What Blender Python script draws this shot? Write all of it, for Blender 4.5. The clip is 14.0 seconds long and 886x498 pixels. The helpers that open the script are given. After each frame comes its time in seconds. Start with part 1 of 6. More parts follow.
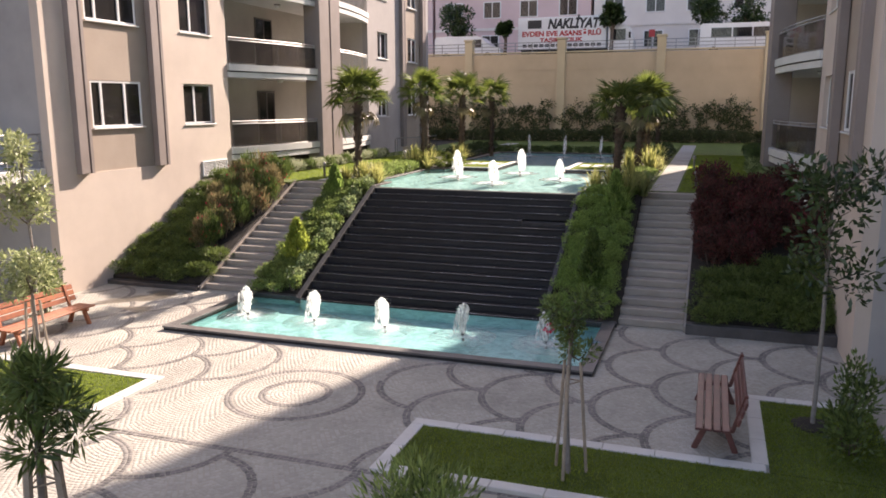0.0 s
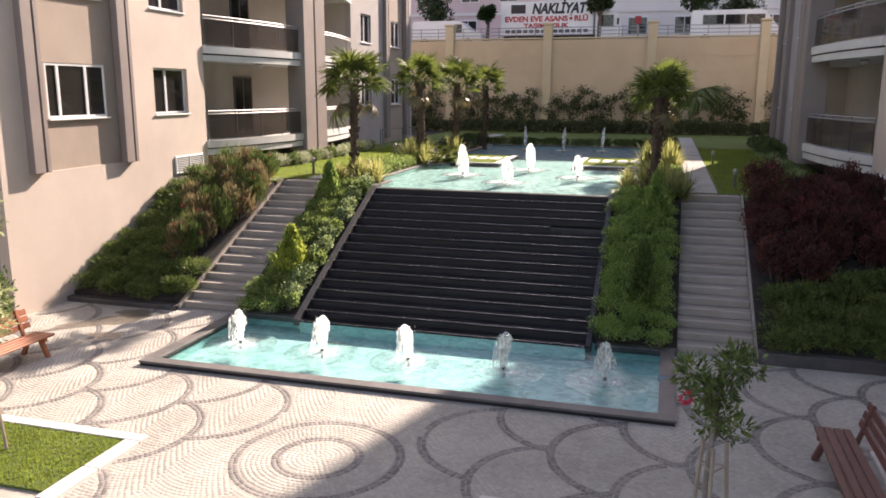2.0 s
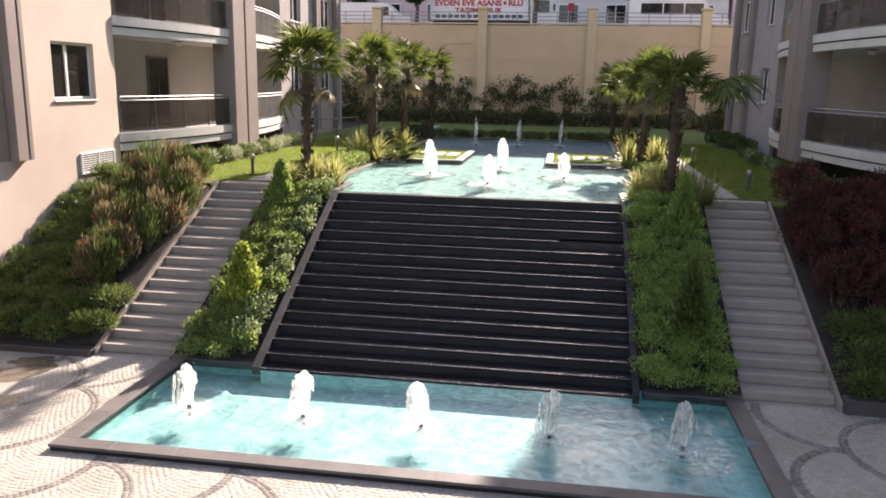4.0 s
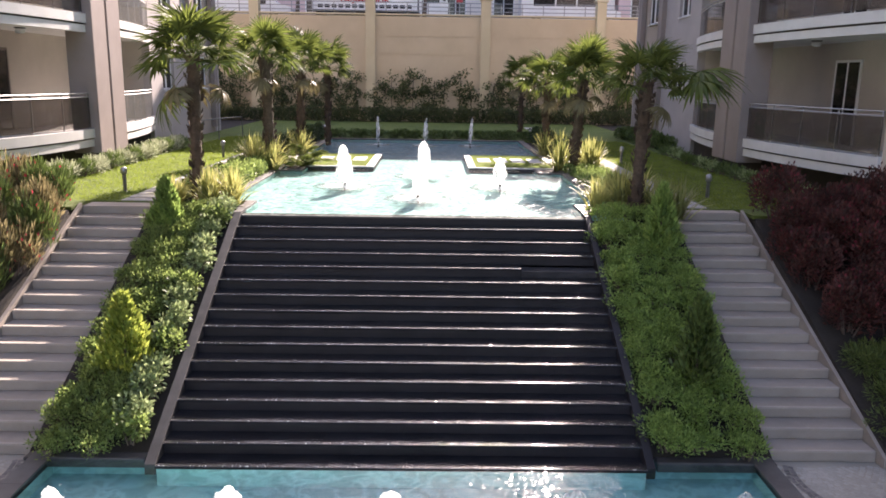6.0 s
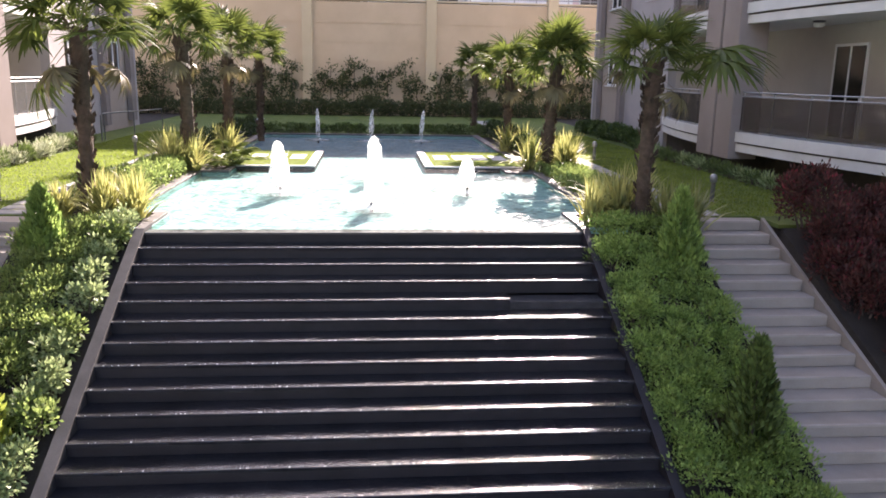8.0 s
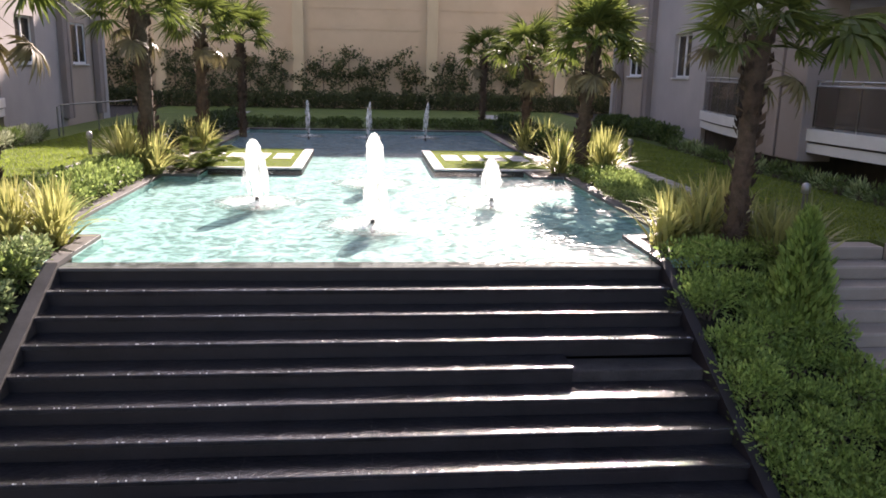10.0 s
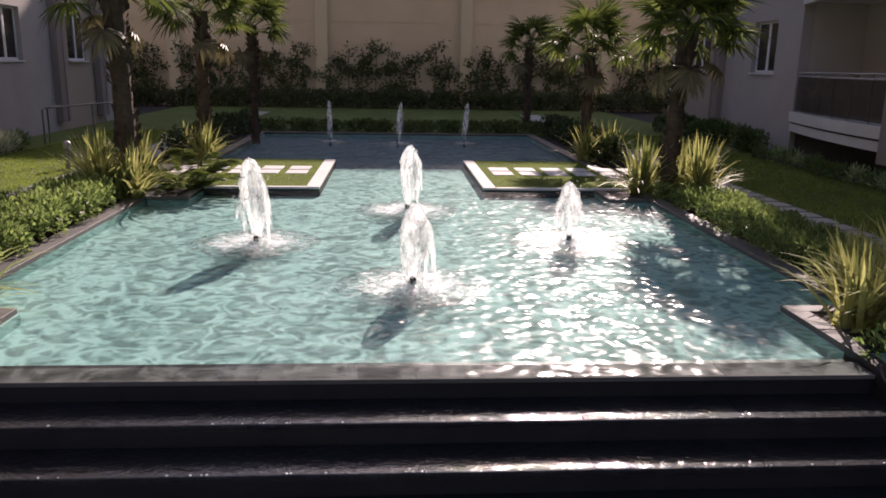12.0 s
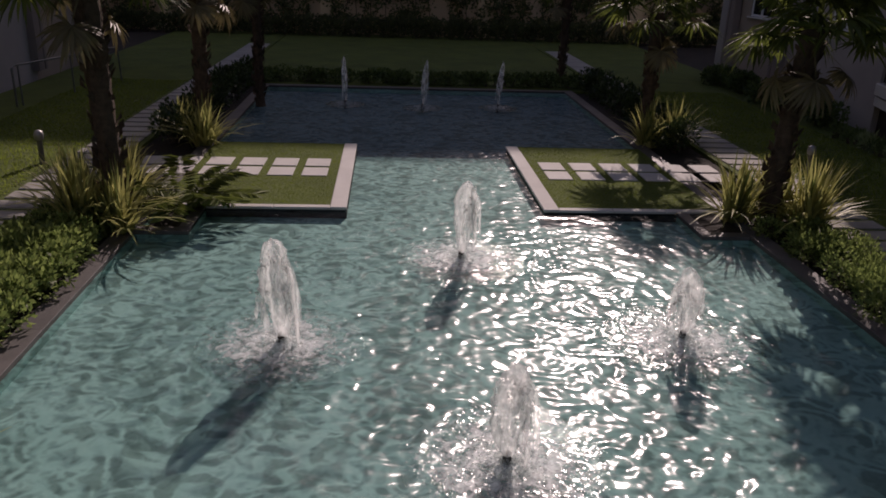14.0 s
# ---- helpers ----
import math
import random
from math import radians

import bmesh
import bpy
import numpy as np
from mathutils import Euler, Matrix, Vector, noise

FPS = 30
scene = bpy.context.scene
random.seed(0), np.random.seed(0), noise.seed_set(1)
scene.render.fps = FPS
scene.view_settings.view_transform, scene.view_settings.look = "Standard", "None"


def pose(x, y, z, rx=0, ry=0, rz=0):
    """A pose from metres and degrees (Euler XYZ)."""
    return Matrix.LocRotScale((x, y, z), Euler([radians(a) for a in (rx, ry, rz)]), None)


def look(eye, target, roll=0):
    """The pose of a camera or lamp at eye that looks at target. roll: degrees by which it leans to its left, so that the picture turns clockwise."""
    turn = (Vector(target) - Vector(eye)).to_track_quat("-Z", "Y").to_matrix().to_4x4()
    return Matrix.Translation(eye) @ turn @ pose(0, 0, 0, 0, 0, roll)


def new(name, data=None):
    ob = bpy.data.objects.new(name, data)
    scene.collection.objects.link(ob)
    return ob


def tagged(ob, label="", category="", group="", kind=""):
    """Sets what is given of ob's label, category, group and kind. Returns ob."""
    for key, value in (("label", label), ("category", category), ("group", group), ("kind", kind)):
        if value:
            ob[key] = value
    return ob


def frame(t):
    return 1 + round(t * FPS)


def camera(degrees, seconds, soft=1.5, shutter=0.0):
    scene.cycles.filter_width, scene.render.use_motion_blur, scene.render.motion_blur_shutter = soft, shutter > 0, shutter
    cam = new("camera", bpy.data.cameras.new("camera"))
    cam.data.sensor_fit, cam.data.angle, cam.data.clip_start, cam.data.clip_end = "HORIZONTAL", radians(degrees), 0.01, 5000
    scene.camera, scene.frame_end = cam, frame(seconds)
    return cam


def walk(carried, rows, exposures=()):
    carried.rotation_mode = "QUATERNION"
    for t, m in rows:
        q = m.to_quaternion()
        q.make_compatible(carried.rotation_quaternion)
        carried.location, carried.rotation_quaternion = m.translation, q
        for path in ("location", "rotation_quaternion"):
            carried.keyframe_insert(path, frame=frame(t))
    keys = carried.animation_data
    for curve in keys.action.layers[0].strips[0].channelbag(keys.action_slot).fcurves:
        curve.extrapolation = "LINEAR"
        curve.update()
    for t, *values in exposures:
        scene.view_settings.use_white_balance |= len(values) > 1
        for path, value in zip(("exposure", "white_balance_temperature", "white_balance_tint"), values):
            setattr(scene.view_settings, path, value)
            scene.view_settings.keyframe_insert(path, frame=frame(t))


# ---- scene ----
cam = camera(59.5, 14.0, 1.7)
PATH = [
    (0, (6.945, -24.279, 5.511), (6.303, -22.421, 5.143), -0.2),
    (0.5, (6.463, -23.874, 5.527), (5.843, -22.01, 5.151), -0.1),
    (1, (5.899, -23.319, 5.573), (5.304, -21.449, 5.19), 0.1),
    (1.5, (5.221, -22.693, 5.598), (4.653, -20.815, 5.209), 0.3),
    (2, (4.477, -21.861, 5.555), (3.937, -19.977, 5.157), 0.2),
    (4.5, (0.966, -17.781, 5.435), (0.76, -15.837, 5.011), 1.1),
    (5, (0.479, -16.991, 5.41), (0.359, -15.04, 4.987), 1.1),
    (5.5, (0.156, -16.198, 5.368), (0.113, -14.243, 4.947), 1.6),
    (6, (-0.053, -15.347, 5.429), (-0.026, -13.394, 5.0), 0.9),
    (6.5, (-0.087, -14.653, 5.419), (0.001, -12.702, 4.988), 0.9),
    (7, (-0.16, -13.887, 5.374), (-0.02, -11.939, 4.941), 1.2),
    (7.5, (-0.294, -13.004, 5.267), (-0.122, -11.06, 4.831), 1.0),
    (10, (-0.499, -8.692, 4.954), (-0.301, -6.755, 4.501), 1.3),
    (10.5, (-0.487, -7.857, 4.886), (-0.304, -5.918, 4.43), 1.1),
    (11, (-0.508, -6.853, 4.795), (-0.336, -4.914, 4.339), 1.4),
    (11.5, (-0.551, -6.0, 4.815), (-0.394, -4.06, 4.354), 1.3),
    (12, (-0.617, -5.244, 4.921), (-0.485, -3.303, 4.457), 1.0),
    (12.5, (-0.811, -4.423, 5.08), (-0.681, -2.484, 4.607), 1.2),
    (13, (-0.997, -3.712, 5.355), (-0.867, -1.779, 4.859), 1.3),
    (13.5, (-1.151, -3.145, 5.634), (-1.018, -1.226, 5.085), 1.5),
    (14, (-1.308, -2.4, 6.226), (-1.162, -0.534, 5.521), 2.1),
]
EXPO = [(0.0, 1.41, 7150, 24), (5.0, 1.58, 6950, 26), (7.5, 2.12, 6700, 28), (10.0, 1.6, 6800, 27), (11.0, 1.18, 6800, 29), (12.0, 0.48, 6800, 31), (13.0, -0.28, 6800, 33), (14.0, -0.9, 6800, 34)]
walk(cam, [(t, look(eye, target, roll)) for t, eye, target, roll in PATH], EXPO)

# ---------------------------------------------------------------- world and sun
SUN_AZ, SUN_EL = 15.5, 30.5          # degrees from +y towards +x, degrees up
world = bpy.data.worlds.new("sky")
scene.world = world
world.use_nodes = True
wn = world.node_tree
sky = wn.nodes.new("ShaderNodeTexSky")
sky.sky_type = "NISHITA"
sky.sun_disc = False
sky.sun_elevation = radians(SUN_EL)
sky.sun_rotation = radians(SUN_AZ)
sky.dust_density = 1.5
wn.nodes["Background"].inputs["Strength"].default_value = 0.13
wn.links.new(sky.outputs["Color"], wn.nodes["Background"].inputs["Color"])
sun = new("sun", bpy.data.lights.new("sun", "SUN"))
sun.data.energy, sun.data.angle, sun.data.color = 5.0, radians(0.6), (1.0, 0.93, 0.82)
sx = math.sin(radians(SUN_AZ)) * math.cos(radians(SUN_EL))
sy = math.cos(radians(SUN_AZ)) * math.cos(radians(SUN_EL))
sun.matrix_world = look((40 * sx, 40 * sy, 40 * math.sin(radians(SUN_EL))), (0, 0, 0))

# ---------------------------------------------------------------- materials
def mat_base(name):
    m = bpy.data.materials.new(name)
    m.use_nodes = True
    return m, m.node_tree, m.node_tree.nodes["Principled BSDF"]


def node(nt, kind, **vals):
    n = nt.nodes.new(kind)
    for k, v in vals.items():
        n.inputs[k].default_value = v
    return n


def rgba(c):
    return (c[0], c[1], c[2], 1.0)


def surface(name, dark, light, rough=0.7, scale=3.0, fine=40.0, bump=0.15, metal=0.0, island=0.0, objvar=0.0, dist=0.01, coat=0.0, lo=0.45, hi=1.0):
    """Two-scale stained and grained surface."""
    m, nt, bs = mat_base(name)
    tc = node(nt, "ShaderNodeTexCoord")
    src = tc.outputs["Object"]
    if objvar or island:
        geo = node(nt, "ShaderNodeNewGeometry")
        oi = node(nt, "ShaderNodeObjectInfo")
    n1 = node(nt, "ShaderNodeTexNoise", Scale=scale, Detail=5.0, Roughness=0.6)
    n2 = node(nt, "ShaderNodeTexNoise", Scale=fine, Detail=3.0, Roughness=0.7)
    nt.links.new(src, n1.inputs["Vector"])
    nt.links.new(src, n2.inputs["Vector"])
    mx = node(nt, "ShaderNodeMath")
    mx.operation = "MULTIPLY_ADD"
    nt.links.new(n2.outputs["Fac"], mx.inputs[0])
    mx.inputs[1].default_value = 0.5
    nt.links.new(n1.outputs["Fac"], mx.inputs[2])
    last = mx.outputs[0]
    for amount, out in ((island, "island"), (objvar, "obj")):
        if amount:
            a = node(nt, "ShaderNodeMath")
            a.operation = "MULTIPLY_ADD"
            nt.links.new(geo.outputs["Random Per Island"] if out == "island" else oi.outputs["Random"], a.inputs[0])
            a.inputs[1].default_value = amount
            nt.links.new(last, a.inputs[2])
            s = node(nt, "ShaderNodeMath")
            s.operation = "SUBTRACT"
            nt.links.new(a.outputs[0], s.inputs[0])
            s.inputs[1].default_value = amount / 2
            last = s.outputs[0]
    ramp = node(nt, "ShaderNodeValToRGB")
    ramp.color_ramp.elements[0].position, ramp.color_ramp.elements[0].color = lo, rgba(dark)
    ramp.color_ramp.elements[1].position, ramp.color_ramp.elements[1].color = hi, rgba(light)
    nt.links.new(last, ramp.inputs["Fac"])
    nt.links.new(ramp.outputs["Color"], bs.inputs["Base Color"])
    bs.inputs["Roughness"].default_value = rough
    bs.inputs["Metallic"].default_value = metal
    bs.inputs["Coat Weight"].default_value = coat
    if bump:
        b = node(nt, "ShaderNodeBump", Strength=bump, Distance=dist)
        nt.links.new(n2.outputs["Fac"], b.inputs["Height"])
        nt.links.new(b.outputs["Normal"], bs.inputs["Normal"])
    return m


def leaf_mat(name, dark, light, trans=0.3, rough=0.5):
    m, nt, bs = mat_base(name)
    geo = node(nt, "ShaderNodeNewGeometry")
    tc = node(nt, "ShaderNodeTexCoord")
    n1 = node(nt, "ShaderNodeTexNoise", Scale=1.7, Detail=3.0)
    nt.links.new(tc.outputs["Object"], n1.inputs["Vector"])
    a = node(nt, "ShaderNodeMath")
    a.operation = "MULTIPLY_ADD"
    nt.links.new(geo.outputs["Random Per Island"], a.inputs[0])
    a.inputs[1].default_value = 0.55
    nt.links.new(n1.outputs["Fac"], a.inputs[2])
    ramp = node(nt, "ShaderNodeValToRGB")
    ramp.color_ramp.elements[0].position, ramp.color_ramp.elements[0].color = 0.35, rgba(dark)
    ramp.color_ramp.elements[1].position, ramp.color_ramp.elements[1].color = 1.0, rgba(light)
    nt.links.new(a.outputs[0], ramp.inputs["Fac"])
    nt.links.new(ramp.outputs["Color"], bs.inputs["Base Color"])
    bs.inputs["Roughness"].default_value = rough
    tr = node(nt, "ShaderNodeBsdfTranslucent")
    nt.links.new(ramp.outputs["Color"], tr.inputs["Color"])
    mix = node(nt, "ShaderNodeMixShader", Fac=trans)
    nt.links.new(bs.outputs[0], mix.inputs[1])
    nt.links.new(tr.outputs[0], mix.inputs[2])
    nt.links.new(mix.outputs[0], nt.nodes["Material Output"].inputs["Surface"])
    return m


def water_mat(name, tint, scale, strength, rough=0.06, dist=0.05, caustic=0.0, web=4.0, fresnel=0.95, base=0.03, stirred=(), calm=0.6):
    """The tint carries a painted web of caustic light, of the given contrast and scale;
    stirred: plan points of jets round which the waves are steepest, calm: their share far from these."""
    m, nt, bs = mat_base(name)
    nt.nodes.remove(bs)
    tc = node(nt, "ShaderNodeTexCoord")
    n1 = node(nt, "ShaderNodeTexNoise", Scale=scale, Detail=1.0, Roughness=0.5, Distortion=0.5)
    n2 = node(nt, "ShaderNodeTexNoise", Scale=scale * 2.7, Detail=0.0)
    nt.links.new(tc.outputs["Object"], n1.inputs["Vector"])
    nt.links.new(tc.outputs["Object"], n2.inputs["Vector"])
    ad = node(nt, "ShaderNodeMath")
    ad.operation = "MULTIPLY_ADD"
    nt.links.new(n2.outputs["Fac"], ad.inputs[0])
    ad.inputs[1].default_value = 0.35
    nt.links.new(n1.outputs["Fac"], ad.inputs[2])
    b = node(nt, "ShaderNodeBump", Strength=strength, Distance=dist)
    nt.links.new(ad.outputs[0], b.inputs["Height"])
    near = None
    for p in stirred:
        dv = node(nt, "ShaderNodeVectorMath")
        dv.operation = "DISTANCE"
        nt.links.new(tc.outputs["Object"], dv.inputs[0])
        dv.inputs[1].default_value = p
        if near is None:
            near = dv.outputs["Value"]
        else:
            mn = node(nt, "ShaderNodeMath")
            mn.operation = "SMOOTH_MIN"
            nt.links.new(near, mn.inputs[0])
            nt.links.new(dv.outputs["Value"], mn.inputs[1])
            mn.inputs[2].default_value = 0.6
            near = mn.outputs[0]
    if near is not None:
        rp = node(nt, "ShaderNodeMapRange")
        rp.inputs["From Min"].default_value, rp.inputs["From Max"].default_value = 0.3, 1.9
        rp.inputs["To Min"].default_value, rp.inputs["To Max"].default_value = strength, strength * calm
        nt.links.new(near, rp.inputs["Value"])
        nt.links.new(rp.outputs[0], b.inputs["Strength"])
    gl = node(nt, "ShaderNodeBsdfGlossy", Roughness=rough)
    nt.links.new(b.outputs["Normal"], gl.inputs["Normal"])
    tr = node(nt, "ShaderNodeBsdfTransparent", Color=rgba(tint))
    # noise ridges in the tint stand in for caustics
    if caustic:
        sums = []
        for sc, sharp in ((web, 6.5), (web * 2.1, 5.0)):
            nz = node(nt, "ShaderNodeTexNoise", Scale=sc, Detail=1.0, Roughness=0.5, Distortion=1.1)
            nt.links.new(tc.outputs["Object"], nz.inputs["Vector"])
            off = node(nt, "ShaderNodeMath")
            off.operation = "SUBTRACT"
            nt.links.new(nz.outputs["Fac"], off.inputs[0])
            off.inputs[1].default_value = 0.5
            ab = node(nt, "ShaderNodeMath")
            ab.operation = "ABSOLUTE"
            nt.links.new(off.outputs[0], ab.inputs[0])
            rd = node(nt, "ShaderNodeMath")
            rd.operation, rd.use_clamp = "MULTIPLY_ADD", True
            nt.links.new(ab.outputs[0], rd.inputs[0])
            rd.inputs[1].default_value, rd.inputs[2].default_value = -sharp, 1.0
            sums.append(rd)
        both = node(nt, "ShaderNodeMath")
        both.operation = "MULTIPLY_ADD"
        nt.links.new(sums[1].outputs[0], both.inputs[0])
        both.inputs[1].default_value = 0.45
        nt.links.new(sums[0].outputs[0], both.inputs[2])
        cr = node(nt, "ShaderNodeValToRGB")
        cr.color_ramp.elements[0].position, cr.color_ramp.elements[0].color = 0.3, rgba([c * (1 - caustic) for c in tint])
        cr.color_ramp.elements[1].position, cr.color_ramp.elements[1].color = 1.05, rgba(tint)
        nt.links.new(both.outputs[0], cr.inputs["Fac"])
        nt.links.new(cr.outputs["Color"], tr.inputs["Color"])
    lw = node(nt, "ShaderNodeLayerWeight", Blend=0.5)
    nt.links.new(b.outputs["Normal"], lw.inputs["Normal"])
    pw = node(nt, "ShaderNodeMath")
    pw.operation = "POWER"
    nt.links.new(lw.outputs["Facing"], pw.inputs[0])
    pw.inputs[1].default_value = 5.0
    fr = node(nt, "ShaderNodeMath")
    fr.operation = "MULTIPLY_ADD"
    nt.links.new(pw.outputs[0], fr.inputs[0])
    fr.inputs[1].default_value, fr.inputs[2].default_value = fresnel, base
    mix = node(nt, "ShaderNodeMixShader")
    nt.links.new(fr.outputs[0], mix.inputs["Fac"])
    nt.links.new(tr.outputs[0], mix.inputs[1])
    nt.links.new(gl.outputs[0], mix.inputs[2])
    nt.links.new(mix.outputs[0], nt.nodes["Material Output"].inputs["Surface"])
    return m


def glass_mat(name, tint, opac=0.5, rough=0.03):
    """Tinted pane: part sees through, part dark reflecting body."""
    m, nt, bs = mat_base(name)
    bs.inputs["Base Color"].default_value = rgba(tint)
    bs.inputs["Roughness"].default_value = rough
    bs.inputs["IOR"].default_value = 1.5
    tr = node(nt, "ShaderNodeBsdfTransparent", Color=(0.85, 0.85, 0.84, 1))
    mix = node(nt, "ShaderNodeMixShader", Fac=opac)
    nt.links.new(tr.outputs[0], mix.inputs[1])
    nt.links.new(bs.outputs[0], mix.inputs[2])
    nt.links.new(mix.outputs[0], nt.nodes["Material Output"].inputs["Surface"])
    return m


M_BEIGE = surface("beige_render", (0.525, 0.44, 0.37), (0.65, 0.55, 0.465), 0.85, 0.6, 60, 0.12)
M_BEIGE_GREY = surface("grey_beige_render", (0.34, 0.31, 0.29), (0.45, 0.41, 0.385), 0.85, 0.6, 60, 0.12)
M_TAUPE = surface("taupe_render", (0.33, 0.265, 0.21), (0.42, 0.343, 0.275), 0.85, 0.7, 60, 0.12)
M_FIN = surface("mauve_cladding", (0.215, 0.176, 0.158), (0.29, 0.24, 0.218), 0.6, 0.9, 50, 0.06)
M_FIN_DARK = surface("dark_joint", (0.035, 0.028, 0.025), (0.06, 0.05, 0.045), 0.7)
M_WHITE = surface("white_band", (0.56, 0.55, 0.52), (0.72, 0.71, 0.68), 0.6, 1.2, 50, 0.05)
M_BASE = surface("shade_dark_plinth", (0.03, 0.024, 0.02), (0.07, 0.055, 0.045), 0.8)
M_GREYWALL = surface("grey_render", (0.34, 0.32, 0.31), (0.46, 0.44, 0.42), 0.85, 0.8, 60, 0.1)
M_RECESS = surface("recess_render", (0.44, 0.40, 0.35), (0.55, 0.505, 0.44), 0.85, 0.8, 60, 0.1)
M_PVC = surface("white_pvc", (0.70, 0.70, 0.69), (0.82, 0.82, 0.81), 0.35, 2, 30, 0.02)
M_BROWNPVC = surface("brown_pvc", (0.10, 0.085, 0.075), (0.16, 0.135, 0.12), 0.4, 2, 30, 0.02)
M_GLASS = glass_mat("window_glass", (0.035, 0.032, 0.03), 0.8)
M_SMOKE = glass_mat("smoked_glass", (0.10, 0.08, 0.068), 0.55)
M_CLEAR = glass_mat("clear_glass", (0.25, 0.25, 0.24), 0.3)
M_STEEL = surface("brushed_steel", (0.30, 0.30, 0.295), (0.44, 0.435, 0.43), 0.55, 4, 90, 0.03, metal=1.0)
M_DARK = surface("painted_dark_interior", (0.02, 0.018, 0.016), (0.05, 0.045, 0.04), 0.9)
M_WALL = surface("yellow_wall", (0.53, 0.405, 0.26), (0.66, 0.515, 0.345), 0.85, 0.5, 50, 0.1)
M_PILASTER = surface("yellow_pilaster", (0.56, 0.45, 0.285), (0.66, 0.545, 0.355), 0.85, 0.7, 50, 0.1)
M_GRANITE = surface("black_granite", (0.008, 0.007, 0.009), (0.02, 0.018, 0.022), 0.5, 2.5, 45, 0.25, objvar=0.25, dist=0.006)
M_WET = surface("wet_black_granite", (0.014, 0.013, 0.015), (0.034, 0.032, 0.036), 0.42, 2.5, 22, 0.5, objvar=0.25, dist=0.02)
for m_, lvl in ((M_GRANITE, 0.35), (M_WET, 0.05)):
    m_.node_tree.nodes["Principled BSDF"].inputs["Specular IOR Level"].default_value = lvl
M_SPILL = surface("submerged_grey_stone", (0.07, 0.067, 0.064), (0.12, 0.115, 0.11), 0.9, 2.0, 25, 0.1, objvar=0.15)
M_EDGE = surface("dark_edge_stone", (0.026, 0.025, 0.025), (0.085, 0.08, 0.078), 0.7, 2, 60, 0.15)
M_MORTAR = surface("wet_grey_mortar", (0.02, 0.019, 0.02), (0.065, 0.063, 0.064), 0.6, 5, 40, 0.9, dist=0.04)
M_KERB = surface("dark_kerb_stone", (0.035, 0.032, 0.032), (0.10, 0.09, 0.088), 0.45, 2, 60, 0.15)
M_STAIR = surface("grey_stair_stone", (0.26, 0.222, 0.185), (0.37, 0.322, 0.275), 0.8, 1.5, 60, 0.2, objvar=0.15)
M_RIM = surface("grey_rim_stone", (0.07, 0.065, 0.062), (0.145, 0.134, 0.127), 0.6, 2.0, 50, 0.2, objvar=0.2)
# lighter than the stair stone, to paint sun on the step edges
M_NOSE = surface("sunlit_nosing", (0.30, 0.26, 0.22), (0.42, 0.37, 0.32), 0.7, 2, 50, 0.1)
M_SETT_L = surface("light_setts", (0.275, 0.257, 0.218), (0.465, 0.442, 0.386), 0.8, 0.7, 30, 0.2, island=0.22)
M_SETT_D = surface("dark_setts", (0.11, 0.103, 0.095), (0.25, 0.232, 0.21), 0.75, 0.8, 30, 0.3, island=0.4)
M_SETT_O = surface("sett_single", (0.275, 0.257, 0.218), (0.465, 0.442, 0.386), 0.8, 0.7, 30, 0.2, objvar=0.22)
M_JOINT = surface("sandy_joint", (0.29, 0.265, 0.222), (0.43, 0.395, 0.335), 0.95, 1.0, 80, 0.3)
M_KERBW = surface("pale_kerb", (0.50, 0.48, 0.45), (0.66, 0.64, 0.60), 0.8, 1.5, 60, 0.15, objvar=0.15)
M_SLAB = surface("grey_path_slab", (0.29, 0.275, 0.25), (0.44, 0.42, 0.385), 0.85, 1.5, 60, 0.2, objvar=0.2)
M_LAWN = surface("turf_soil", (0.058, 0.084, 0.012), (0.12, 0.165, 0.024), 0.95, 1.2, 90, 0.6, dist=0.03)
M_SOIL = surface("dark_soil", (0.014, 0.011, 0.008), (0.042, 0.033, 0.025), 0.95, 2, 40, 0.6, dist=0.03)
M_TILE = surface("turquoise_mosaic", (0.21, 0.49, 0.485), (0.37, 0.65, 0.63), 0.85, 1.1, 22, 0.05, lo=0.4, hi=1.0)
# dark teal of the overflow notch; in the back basin it paints shade
M_TILE2 = surface("dark_and_shaded_mosaic", (0.075, 0.145, 0.19), (0.155, 0.25, 0.31), 0.85, 2.0, 8, 0.05)
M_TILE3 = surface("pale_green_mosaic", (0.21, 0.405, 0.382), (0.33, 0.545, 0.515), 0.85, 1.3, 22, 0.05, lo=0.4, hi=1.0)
UPPER_JETS = ((-2.3, 4.3, 1.0, 0.15), (-0.4, 2.38, 0.78, 0.15), (1.66, 4.38, 0.72, 0.13), (-0.38, 6.55, 0.95, 0.13))  # x, y, height, radius
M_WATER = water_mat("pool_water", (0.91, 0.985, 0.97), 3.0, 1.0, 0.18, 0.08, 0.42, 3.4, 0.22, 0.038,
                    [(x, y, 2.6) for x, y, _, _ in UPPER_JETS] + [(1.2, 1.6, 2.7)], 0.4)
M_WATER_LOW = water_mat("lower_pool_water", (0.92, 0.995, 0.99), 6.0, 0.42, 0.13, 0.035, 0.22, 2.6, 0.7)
M_SHEET = water_mat("thin_water_film", (0.86, 0.88, 0.9), 20.0, 0.68, 0.05, 0.012, base=0.055)
M_DROP = surface("white_glint_drops", (0.6, 0.61, 0.62), (0.85, 0.86, 0.87), 0.15, 20, 60, 0.1)
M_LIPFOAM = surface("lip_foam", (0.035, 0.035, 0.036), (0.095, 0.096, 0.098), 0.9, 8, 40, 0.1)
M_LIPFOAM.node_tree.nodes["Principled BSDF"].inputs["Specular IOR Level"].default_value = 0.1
M_PUDDLE = water_mat("wet_stain_film", (0.86, 0.84, 0.81), 9.0, 0.6, 0.32, 0.01, base=0.1)
